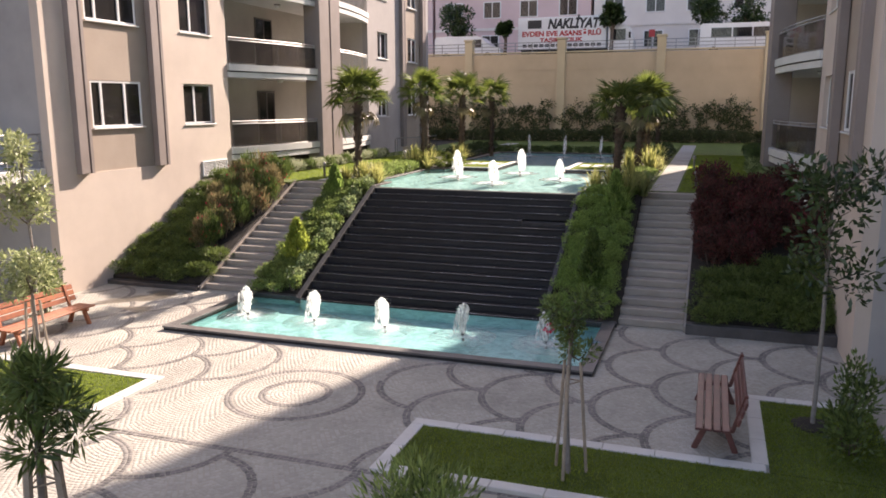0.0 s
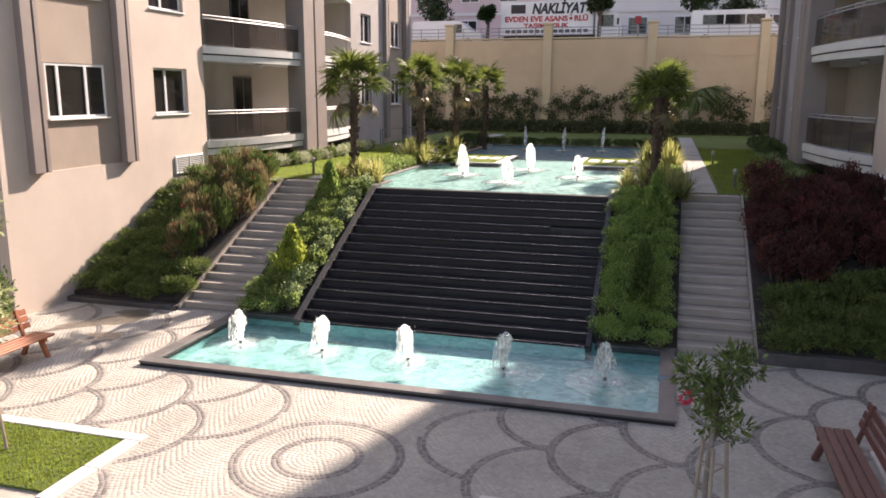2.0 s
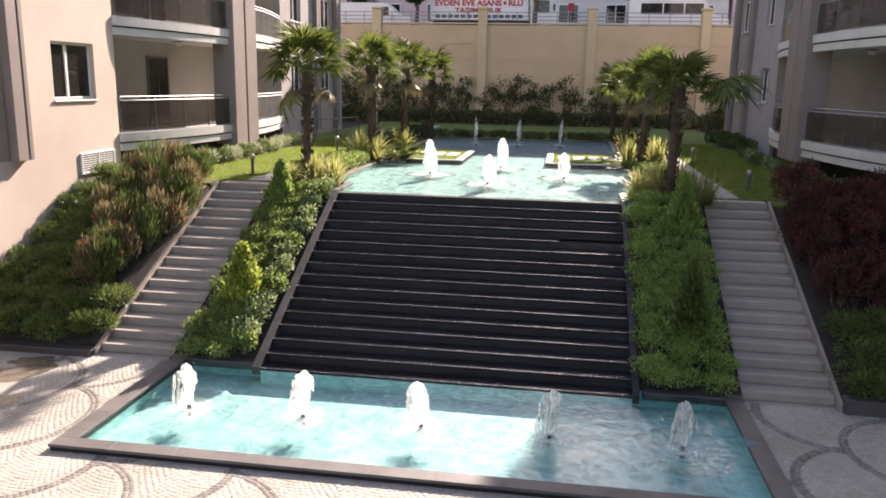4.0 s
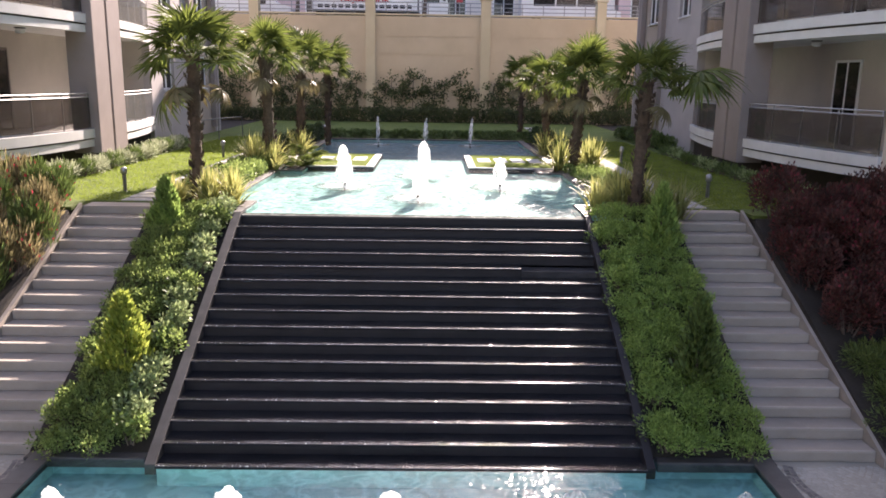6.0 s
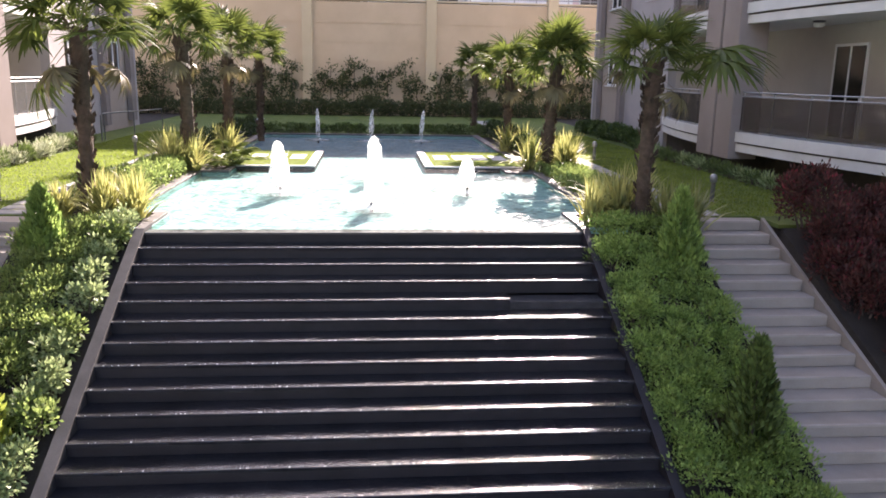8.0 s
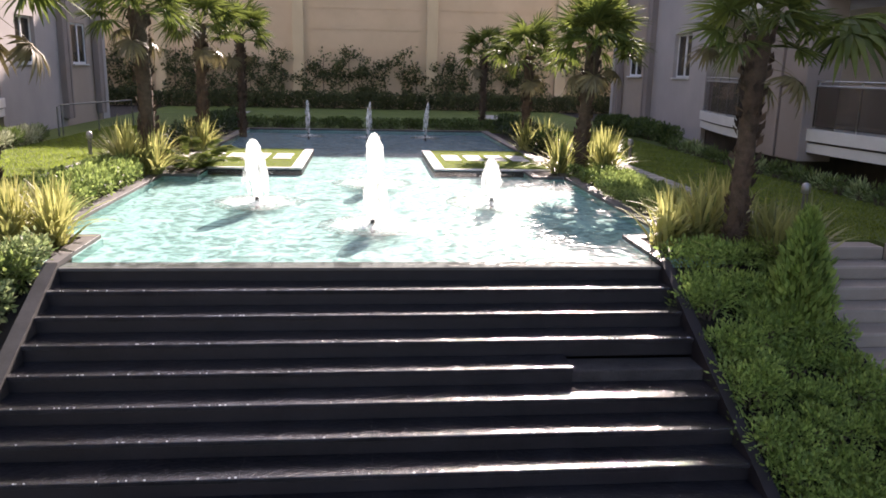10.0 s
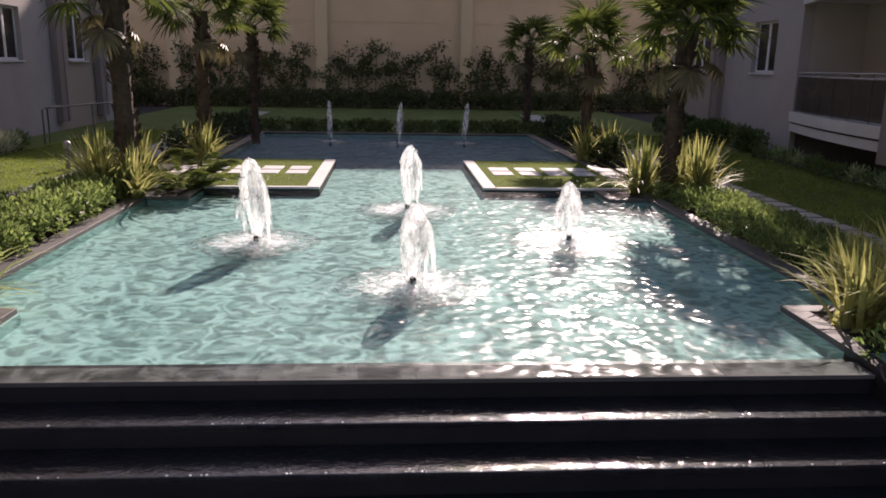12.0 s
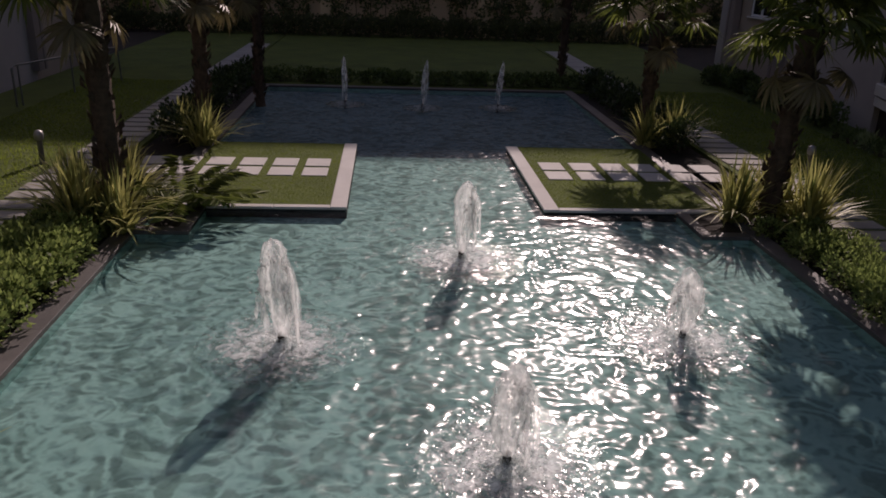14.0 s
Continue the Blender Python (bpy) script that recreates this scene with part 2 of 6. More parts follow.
M_RIPPLE = water_mat("broken_ripple_water", (0.975, 0.985, 0.985), 14.0, 0.6, 0.08, 0.025)
M_ASPHALT = surface("asphalt", (0.035, 0.035, 0.036), (0.065, 0.064, 0.063), 0.9, 0.6, 60, 0.3)
M_GROUND = surface("far_ground", (0.10, 0.095, 0.07), (0.17, 0.16, 0.12), 0.95, 0.1, 5, 0.2)
M_PINK = surface("pink_render", (0.60, 0.44, 0.43), (0.73, 0.56, 0.55), 0.85, 0.4, 40, 0.1)
M_CREAM = surface("cream_render", (0.66, 0.61, 0.57), (0.78, 0.73, 0.69), 0.85, 0.4, 40, 0.1)
M_WOOD = surface("stained_bench_wood", (0.22, 0.062, 0.026), (0.40, 0.135, 0.055), 0.5, 6, 50, 0.2, objvar=0.3)
# red-brown stain, darkened further by the shade this bench stands in
M_WOOD_RED_SHADE = surface("shaded_red_brown_wood", (0.075, 0.026, 0.022), (0.15, 0.053, 0.042), 0.5, 6, 50, 0.2, objvar=0.3)
M_IRON = surface("black_iron", (0.012, 0.012, 0.012), (0.035, 0.033, 0.032), 0.5)
M_STAKE = surface("timber_stake", (0.26, 0.20, 0.15), (0.42, 0.34, 0.26), 0.85, 5, 40, 0.3, objvar=0.2)
M_BARK = surface("bark", (0.07, 0.052, 0.04), (0.17, 0.13, 0.10), 0.95, 9, 60, 0.8, dist=0.02)
M_YOUNG = surface("grey_young_bark", (0.16, 0.14, 0.12), (0.30, 0.265, 0.23), 0.9, 9, 60, 0.5, dist=0.01)
M_PALMBARK = surface("palm_fibre", (0.045, 0.03, 0.02), (0.14, 0.095, 0.065), 0.95, 14, 70, 0.9, dist=0.03, island=0.4)
M_VEHICLE = surface("white_paint", (0.70, 0.71, 0.72), (0.80, 0.81, 0.82), 0.3, 1.5, 20, 0.0, coat=0.4)
M_RUBBER = surface("rubber", (0.012, 0.012, 0.012), (0.03, 0.03, 0.03), 0.8)
M_RED = surface("red_print", (0.42, 0.03, 0.035), (0.5, 0.05, 0.05), 0.5)
M_BLACK = surface("black_print", (0.012, 0.012, 0.014), (0.025, 0.025, 0.03), 0.5)
M_LAMP = surface("bollard_metal", (0.12, 0.12, 0.11), (0.22, 0.22, 0.20), 0.4, 5, 50, 0.05, metal=0.6)

L_JUNIPER = leaf_mat("juniper_needles", (0.04, 0.07, 0.018), (0.19, 0.25, 0.065), 0.4)
L_SHRUB = leaf_mat("shrub_leaves", (0.06, 0.11, 0.028), (0.32, 0.41, 0.125), 0.5)
L_BRIGHT = leaf_mat("bright_shrub_leaves", (0.11, 0.19, 0.045), (0.36, 0.50, 0.135), 0.5)
L_LIME = leaf_mat("lime_conifer_sprays", (0.12, 0.18, 0.03), (0.44, 0.50, 0.10), 0.5)
L_VARIEG = leaf_mat("pale_edged_leaves", (0.09, 0.15, 0.045), (0.44, 0.52, 0.25), 0.4)
L_GRASSY = leaf_mat("yellow_striped_blades", (0.075, 0.115, 0.028), (0.60, 0.58, 0.21), 0.5)
L_SWORD = leaf_mat("green_sword_blades", (0.07, 0.10, 0.03), (0.34, 0.36, 0.13), 0.45)
L_PALM = leaf_mat("palm_fronds", (0.03, 0.05, 0.013), (0.155, 0.195, 0.042), 0.45, 0.62)
L_DRYPALM = leaf_mat("old_fronds", (0.07, 0.055, 0.03), (0.2, 0.17, 0.08), 0.2)
L_DARK = leaf_mat("dark_glossy_leaves", (0.014, 0.032, 0.010), (0.06, 0.10, 0.028), 0.2, 0.35)
L_OLIVE = leaf_mat("long_tree_leaves", (0.035, 0.06, 0.015), (0.16, 0.225, 0.06), 0.35, 0.45)
L_PALE = leaf_mat("pale_olive_leaves", (0.10, 0.13, 0.05), (0.42, 0.46, 0.23), 0.4, 0.45)
L_RED = leaf_mat("dark_red_leaves", (0.03, 0.021, 0.015), (0.14, 0.04, 0.032), 0.3, 0.65)
L_BRONZE = leaf_mat("bronze_shrub_leaves", (0.075, 0.075, 0.03), (0.33, 0.27, 0.135), 0.42)
L_CLIMB = leaf_mat("climber_leaves", (0.036, 0.05, 0.02), (0.14, 0.16, 0.06), 0.3, 0.6)
L_DARKGREEN = leaf_mat("dark_green_leaves", (0.03, 0.055, 0.016), (0.13, 0.19, 0.05), 0.35)
L_SILVER = leaf_mat("silver_leaves", (0.17, 0.21, 0.10), (0.56, 0.58, 0.40), 0.35)
L_CRIMSON = leaf_mat("crimson_young_leaves", (0.11, 0.012, 0.018), (0.26, 0.03, 0.045), 0.3)
L_PINKFL = leaf_mat("red_flower", (0.45, 0.02, 0.05), (0.75, 0.06, 0.12), 0.3)
L_GRASS = leaf_mat("lawn_blades", (0.115, 0.165, 0.02), (0.23, 0.30, 0.043), 0.68)

# ---------------------------------------------------------------- mesh building
class Geo:
    """Collects vertices and faces of one mesh."""

    def __init__(self):
        self.v, self.f = [], []

    def add(self, verts, faces):
        n = len(self.v)
        self.v += [tuple(p) for p in verts]
        self.f += [tuple(n + i for i in f) for f in faces]
        return self

    def box(self, x0, x1, y0, y1, z0, z1):
        x0, x1 = min(x0, x1), max(x0, x1)
        y0, y1 = min(y0, y1), max(y0, y1)
        v = [(x, y, z) for z in (z0, z1) for y in (y0, y1) for x in (x0, x1)]
        return self.add(v, [(0, 2, 3, 1), (4, 5, 7, 6), (0, 1, 5, 4), (2, 6, 7, 3), (0, 4, 6, 2), (1, 3, 7, 5)])

    def cbox(self, x0, x1, y0, y1, z0, z1, c=0.01):
        """A box with chamfered edges."""
        x0, x1 = min(x0, x1), max(x0, x1)
        y0, y1 = min(y0, y1), max(y0, y1)
        lo, hi = (x0, y0, z0), (x1, y1, z1)
        idx, v = {}, []
        for i in range(8):
            s = (i & 1, i >> 1 & 1, i >> 2 & 1)
            for a in range(3):
                p = []
                for k in range(3):
                    e = hi[k] if s[k] else lo[k]
                    p.append(e if k == a else e + (-c if s[k] else c))
                idx[i, a] = len(v)
                v.append(tuple(p))
        f = []
        for a in range(3):
            b, d = (a + 1) % 3, (a + 2) % 3
            for s in (0, 1):
                q = [s << a | i << b | j << d for i, j in ((0, 0), (1, 0), (1, 1), (0, 1))]
                q = [idx[i, a] for i in q]
                f.append(q if s else q[::-1])
            for i in (0, 1):
                for j in (0, 1):
                    p, r = i << b | j << d, i << b | j << d | 1 << a
                    q = [idx[p, b], idx[r, b], idx[r, d], idx[p, d]]
                    f.append(q[::-1] if i == j else q)
        for i in range(8):
            q = [idx[i, 0], idx[i, 1], idx[i, 2]]
            f.append(q if bin(i).count("1") % 2 else q[::-1])
        return self.add(v, f)

    def prism(self, poly, z0, z1):
        """poly counter-clockwise in plan."""
        n = len(poly)
        v = [(x, y, z0) for x, y in poly] + [(x, y, z1) for x, y in poly]
        f = [tuple(range(n))[::-1], tuple(range(n, 2 * n))]
        f += [(i, (i + 1) % n, n + (i + 1) % n, n + i) for i in range(n)]
        return self.add(v, f)

    def ribbon(self, outer, inner, z0, z1):
        """An upright strip of one piece between two plan lines."""
        n = len(outer)
        v = [(x, y, z) for line in (outer, inner) for z in (z0, z1) for x, y in line]
        f = []
        for i in range(n - 1):
            a, b, c, d = i, n + i, 2 * n + i, 3 * n + i
            f += [(a, a + 1, b + 1, b), (c, d, d + 1, c + 1), (b, b + 1, d + 1, d), (a, c, c + 1, a + 1)]
        f += [(0, n, 3 * n, 2 * n), (n - 1, 3 * n - 1, 4 * n - 1, 2 * n - 1)]
        return self.add(v, f)

    def tube(self, pts, rad, n=8, caps=True):
        pts = [Vector(p) for p in pts]
        rads = rad if isinstance(rad, (list, tuple)) else [rad] * len(pts)
        v, f = [], []
        for i, p in enumerate(pts):
            d = (pts[min(i + 1, len(pts) - 1)] - pts[max(i - 1, 0)]).normalized()
            a = d.cross(Vector((0, 0, 1)) if abs(d.z) < 0.9 else Vector((1, 0, 0))).normalized()
            b = d.cross(a)
            for k in range(n):
                t = 2 * math.pi * k / n
                v.append(p + rads[i] * (math.cos(t) * a + math.sin(t) * b))
        for i in range(len(pts) - 1):
            for k in range(n):
                f.append((i * n + k, i * n + (k + 1) % n, (i + 1) * n + (k + 1) % n, (i + 1) * n + k))
        if caps:
            f.append(tuple(range(n)))
            f.append(tuple(range((len(pts) - 1) * n, len(pts) * n))[::-1])
        return self.add(v, f)

    def lathe(self, prof, n=16, at=(0, 0, 0)):
        """prof: radius, height pairs from below."""
        v, f = [], []
        for r, z in prof:
            for k in range(n):
                t = 2 * math.pi * k / n
                v.append((at[0] + r * math.cos(t), at[1] + r * math.sin(t), at[2] + z))
        for i in range(len(prof) - 1):
            for k in range(n):
                f.append((i * n + k, i * n + (k + 1) % n, (i + 1) * n + (k + 1) % n, (i + 1) * n + k))
        f.append(tuple(range(n))[::-1])
        f.append(tuple(range((len(prof) - 1) * n, len(prof) * n)))
        return self.add(v, f)

    def mesh(self, name, mat, smooth=False):
        me = bpy.data.meshes.new(name)
        me.from_pydata(self.v, [], self.f)
        me.materials.append(mat)
        if smooth:
            me.polygons.foreach_set("use_smooth", [True] * len(me.polygons))
        me.update()
        return me


def part(name, geo, material, parent=None, label="", smooth=False, at=None):
    """One mesh object, under a thing or a part when parent is given."""
    me = geo if isinstance(geo, bpy.types.Mesh) else geo.mesh(name, material, smooth)
    ob = new(name, me)
    if parent is not None:
        ob.parent = parent
    if at is not None:
        ob.matrix_basis = at
    if label:
        ob["label"] = label
    return ob


def thing(name, label, category, group="", kind="", at=None):
    ob = new(name)
    ob.empty_display_size = 0.2
    if at is not None:
        ob.matrix_basis = at
    return tagged(ob, label, category, group, kind)


def structure(name, geo, material, label, category, smooth=False):
    return tagged(part(name, geo, material, smooth=smooth), label, category, "", "structure")


def raw_mesh(name, v, f, mat, smooth=False):
    """Mesh from numpy arrays, all faces with the same number of corners."""
    me = bpy.data.meshes.new(name)
    v = np.asarray(v, dtype=np.float32)
    f = np.asarray(f, dtype=np.int32)
    me.vertices.add(len(v))
    me.vertices.foreach_set("co", v.ravel())
    n, k = f.shape
    me.loops.add(n * k)
    me.loops.foreach_set("vertex_index", f.ravel())
    me.polygons.add(n)
    me.polygons.foreach_set("loop_start", np.arange(0, n * k, k, dtype=np.int32))
    if smooth:
        me.polygons.foreach_set("use_smooth", [True] * n)
    me.materials.append(mat)
    me.update(calc_edges=True)
    return me


def leaf_cloud(name, mat, p, d, length, width, rng, fold=0.25):
    """Leaves as folded diamonds at points p, growing along d."""
    n = len(p)
    d = d / np.maximum(np.linalg.norm(d, axis=1, keepdims=True), 1e-6)
    r = rng.normal(size=(n, 3))
    a = np.cross(d, r)
    a /= np.maximum(np.linalg.norm(a, axis=1, keepdims=True), 1e-6)
    b = np.cross(d, a)
    ln = (length * rng.uniform(0.65, 1.3, n))[:, None]
    wd = (width * rng.uniform(0.7, 1.25, n))[:, None]
    v = np.empty((n, 4, 3))
    v[:, 0] = p
    v[:, 1] = p + d * ln * 0.5 + a * wd * 0.5 + b * wd * fold
    v[:, 2] = p + d * ln
    v[:, 3] = p + d * ln * 0.5 - a * wd * 0.5 + b * wd * fold
    f = np.arange(n * 4).reshape(n, 4)
    return raw_mesh(name, v.reshape(-1, 3), f, mat)


def ball_points(rng, n, centre, radii, shell=0.55):
    """Points towards the outside of an ellipsoid, and their outward ways."""
    d = rng.normal(size=(n, 3))
    d /= np.linalg.norm(d, axis=1, keepdims=True)
    r = shell + (1 - shell) * rng.uniform(0, 1, n) ** 0.6
    return np.asarray(centre) + d * np.asarray(radii) * r[:, None], d


AXIS = -0.44      # the middle line of pools, stairs and both buildings
TOP = 2.72        # the terrace above the cascade

# ---------------------------------------------------------------- ground, terrace, street
g = Geo()
g.add([(-600, -600, -0.7), (600, -600, -0.7), (600, 900, -0.7), (-600, 900, -0.7)], [(0, 1, 2, 3)])
structure("ground", g, M_GROUND, "bare ground running out to the horizon", "ground")

POOL_X = 4.13     # half width of the upper pool
CX = 3.45         # half width of the cascade
STRIP = 5.38      # outer edge of the planting strips, inner edge of the stairs
STAIR = 6.96      # outer edge of the stairs
FACE = 10.34      # facade planes from the axis


def X(u, s=1):
    return AXIS + s * u


# terrace with its pool cut out: sheets of solid ground round the basins
g = Geo()
for s in (-1, 1):
    for u0, u1, y0 in ((POOL_X + 0.25, STRIP, 0.3), (STRIP, STAIR + 0.14, 1.2), (STAIR + 0.14, 30, 0.3)):
        g.box(X(u0, s), X(u1, s), y0, 35.0, -0.05, TOP - 0.04)
g.box(X(-POOL_X - 0.25), X(POOL_X + 0.25), 19.6, 35.0, -0.05, TOP - 0.04)
g.box(X(-POOL_X - 0.25), X(POOL_X + 0.25), 0.3, 19.6, -0.05, TOP - 0.45)
structure("terrace", g, M_SOIL, "raised earth terrace above the cascade", "terrace")

# slopes of the planting beds
for s in (-1, 1):
    for u0, u1, zf in ((CX + 0.14, STRIP, 0.1), (STAIR + 0.06, FACE, 0.22)):
        a, b = sorted((X(u0, s), X(u1, s)))
        g = Geo()
        g.add([(a, -5.0, -0.05), (b, -5.0, -0.05), (b, 0.3, -0.05), (a, 0.3, -0.05),
               (a, -5.0, zf), (b, -5.0, zf), (b, 0.3, TOP - 0.03), (a, 0.3, TOP - 0.03)],
              [(0, 3, 2, 1), (0, 1, 5, 4), (1, 2, 6, 5), (2, 3, 7, 6), (3, 0, 4, 7), (4, 5, 6, 7)])
        structure("planting_slope", g, M_SOIL, "sloping bed of dark soil beside the steps", "planting bed")

# street level behind the retaining wall
g = Geo().box(-120, 120, 35.4, 400, -0.05, 8.9)
structure("road", g, M_ASPHALT, "asphalt street above the retaining wall", "road")

# ---------------------------------------------------------------- retaining wall
wall = thing("retaining_wall", "tall yellow ochre retaining wall with pilasters", "wall", "", "structure")
g = Geo()
zs = [2.5, 3.6, 4.7, 5.8, 6.9, 8.0, 9.25]
for z0, z1 in zip(zs, zs[1:]):
    g.box(-45, 45, 35.1, 35.4, z0, z1 - 0.05)
g.box(-45, 45, 35.13, 35.38, 2.5, 9.2)
part("wall_panel", g, M_WALL, wall)
part("coping", Geo().cbox(-45, 45, 35.04, 35.5, 9.25, 9.36, 0.02), M_PILASTER, wall)
for i in range(-5, 6):
    x = 3.1 + 7.22 * i
    part("pilaster", Geo().cbox(x - 0.3, x + 0.3, 34.86, 35.56, 2.5, 10.2, 0.02), M_PILASTER, wall)
    part("pilaster_cap", Geo().cbox(x - 0.37, x + 0.37, 34.79, 35.63, 10.2, 10.36, 0.03), M_PILASTER, wall)
for i in range(-5, 5):
    a, b = 3.1 + 7.22 * i + 0.31, 3.1 + 7.22 * (i + 1) - 0.31
    rail = thing("street_railing", "grey metal railing between wall pilasters", "railing", "railings on the retaining wall")
    for z in (9.55, 9.8, 10.05):
        part("rail", Geo().tube([(a, 35.27, z), (b, 35.27, z)], 0.03, 6), M_STEEL, rail)
    for k in range(5):
        x = a + (b - a) * (k + 0.5) / 5
        part("rail_post", Geo().tube([(x, 35.27, 9.36), (x, 35.27, 10.05)], 0.03, 6), M_STEEL, rail)

# ---------------------------------------------------------------- plaza
g = Geo().box(-40, 40, -45, -8.9, -0.65, -0.004).box(-40, X(-5.25), -8.9, -4.86, -0.65, -0.004).box(X(5.29), 40, -8.9, -4.86, -0.65, -0.004)
plaza = structure("pavement", g, M_JOINT, "courtyard of pale stone setts with dark curved bands", "pavement")

R, BW = 1.33, 0.08
# centres of the dark rings: the two round the middle, then scales to either side and in front
RCY = -11.7
RINGS = [(AXIS, RCY, 1.28, 0), (AXIS, RCY, 0.64, 0)]
SCALES = []
for side in (-1, 1):
    for k in range(0, 9):
        for j in range(-4, 5):
            if (j + k) % 2 == 0 and not (k == 0 and j):
                SCALES.append((AXIS + side * (2.66 + (1.05 if side > 0 else 1.03) * k), -10.4 + 1.23 * j, -k, side))
FRONT = [(-0.36 + 1.14 * k, -15.82 - 3.04 * m + (1.52 if k % 2 else 0), k, 0) for m in range(2) for k in range(-9, 10)]


def shown(x, y, order, side, group):
    """Whether a ring of that order is uncovered at a place; rings of lower order lie on top."""
    if math.hypot(x - AXIS, y - RCY) < 1.28 + BW:
        return False
    if group is SCALES and y < -14.2 or group is FRONT and y > -14.36:
        return False
    for cx, cy, o, sd in group:
        if sd == side and o < order and abs(x - cx) < R and abs(y - cy) < R and math.hypot(x - cx, y - cy) < R + BW:
            return False
    return True


LAWNS = [(-12.0, -3.35, -14.05, -11.85), (2.25, 12.0, -14.25, -12.2), (7.85, 12.0, -14.25, -9.15)]


def paved(x, y):
    if y > -5.06 or y < -19.4 or x < -10.6 or x > 9.75:
        return False
    if X(-5.34) < x < X(5.38) and y > -9.0:
        return False
    return not any(a < x < b and c < y < d for a, b, c, d in LAWNS)


rng = np.random.default_rng(5)
light, dark, single = [], [], []
STEP = 0.076
taken = np.zeros((540, 380), bool)


def cell(x, y):
    return int((x + 10.8) / 0.04), int((y + 19.6) / 0.04)


def lay_dark(x, y, ang):
    if paved(x, y):
        dark.append((x, y, ang))
        a, b = cell(x, y)
        taken[max(a - 1, 0):a + 2, max(b - 1, 0):b + 2] = True


for cx, cy, rr, _ in RINGS:
    for row in (-0.038, 0.038):
        n = int(6.283 * (rr + row) / STEP)
        for q in range(n):
            a = 6.2832 * q / n
            lay_dark(cx + (rr + row) * math.cos(a), cy + (rr + row) * math.sin(a), a)
for group in (SCALES, FRONT):
    for cx, cy, order, side in group:
        for row in (-0.038, 0.038):
            n = int(6.283 * (R + row) / STEP)
            for q in range(n):
                a = 6.2832 * q / n
                x, y = cx + (R + row) * math.cos(a), cy + (R + row) * math.sin(a)
                if shown(x, y, order, side, group) and (group is FRONT or side * (x - AXIS) > 1.3):
                    lay_dark(x, y, a)
for i in range(-139, 129):
    lay_dark(i * STEP, -14.22, 0)
    lay_dark(i * STEP, -14.22 - STEP, 0)
# pale setts: rings in the middle roundel, shallow fans elsewhere
for k in range(1, 16):
    rr = STEP * k
    n = max(4, int(6.283 * rr / STEP))
    for q in range(n):
        a = 6.2832 * q / n
        x, y = AXIS + rr * math.cos(a), RCY + rr * math.sin(a)
        if not taken[cell(x, y)]:
            light.append((x, y, a))
cols = 1.22
for j in range(-3, 192):
    for i in range(-136, 136):
        x = AXIS + (i + 0.5 * (j % 2)) * STEP
        w = (x % cols) / cols * 2 - 1
        y = -5.15 - j * STEP - 0.22 * (1 - w * w)
        if not paved(x, y) or taken[cell(x, y)] or math.hypot(x - AXIS, y - RCY) < 1.22:
            continue
        ang = math.atan(0.22 * 2 * w * 2 / cols)
        if 0.4 < x < 2.3 and -14.1 < y < -13.0 and len(single) < 300:
            single.append((x, y, ang))
        else:
            light.append((x, y, ang))


def setts(name, pts, mat):
    p = np.array(pts)
    n = len(p)
    p[:, :2] += rng.normal(0, 0.0035, (n, 2))
    ang = p[:, 2] + rng.normal(0, 0.1, n)
    ca, sa = np.cos(ang), np.sin(ang)
    h = 0.5 * STEP * rng.uniform(0.84, 1.0, n)
    k = 0.5 * STEP * rng.uniform(0.84, 1.0, n)
    z = rng.normal(0.0, 0.0009, n)
    v = np.empty((n, 8, 3))
    for c, (sx_, sy_) in enumerate(((-1, -1), (1, -1), (1, 1), (-1, 1))):
        for top in (0, 1):
            m = 0.92 if top else 1.0
            lx, ly = sx_ * h * m, sy_ * k * m
            v[:, c + 4 * top, 0] = p[:, 0] + lx * ca - ly * sa
            v[:, c + 4 * top, 1] = p[:, 1] + lx * sa + ly * ca
            v[:, c + 4 * top, 2] = z - (0 if top else 0.0022)
    base = np.array([(4, 5, 6, 7), (0, 1, 5, 4), (1, 2, 6, 5), (2, 3, 7, 6), (3, 0, 4, 7)])
    f = (np.arange(n)[:, None, None] * 8 + base[None]).reshape(-1, 4)
    return raw_mesh(name, v.reshape(-1, 3), f, mat)


tagged(part("pale_setts", setts("pale_setts", light, M_SETT_L), None, plaza), kind="stuff")
tagged(part("dark_setts", setts("dark_setts", dark, M_SETT_D), None, plaza), kind="stuff")

# pale kerbs and lawns
def lawn_patch(x0, x1, y0, y1, kerbs, label):
    la = thing("lawn", label, "lawn", "courtyard lawns", "structure")
    part("turf", Geo().box(x0, x1, y0, y1, -0.012, 0.035), M_LAWN, la)
    for a, b, c, d in kerbs:
        n = max(1, round(max(b - a, d - c) / 0.8))
        for i in range(n):
            if b - a > d - c:
                p, q, r, t = a + (b - a) * i / n, a + (b - a) * (i + 1) / n, c, d
            else:
                p, q, r, t = a, b, c + (d - c) * i / n, c + (d - c) * (i + 1) / n
            part("kerb_stone", Geo().cbox(p + 0.004, q - 0.004, r + 0.004, t - 0.004, -0.02, 0.06, 0.012), M_KERBW, la)
    return la


lawn_patch(-10.9, -3.65, -13.8, -12.1, [(-10.9, -3.36, -12.1, -11.86), (-3.64, -3.36, -14.0, -12.1)], "sunlit green lawn edged with pale kerb stones")
lawn_patch(2.5, 9.9, -14.0, -12.45, [(2.26, 8.0, -12.45, -12.2), (2.26, 2.5, -14.24, -12.45), (2.5, 9.9, -14.24, -14.0)], "shaded green lawn edged with pale kerb stones")
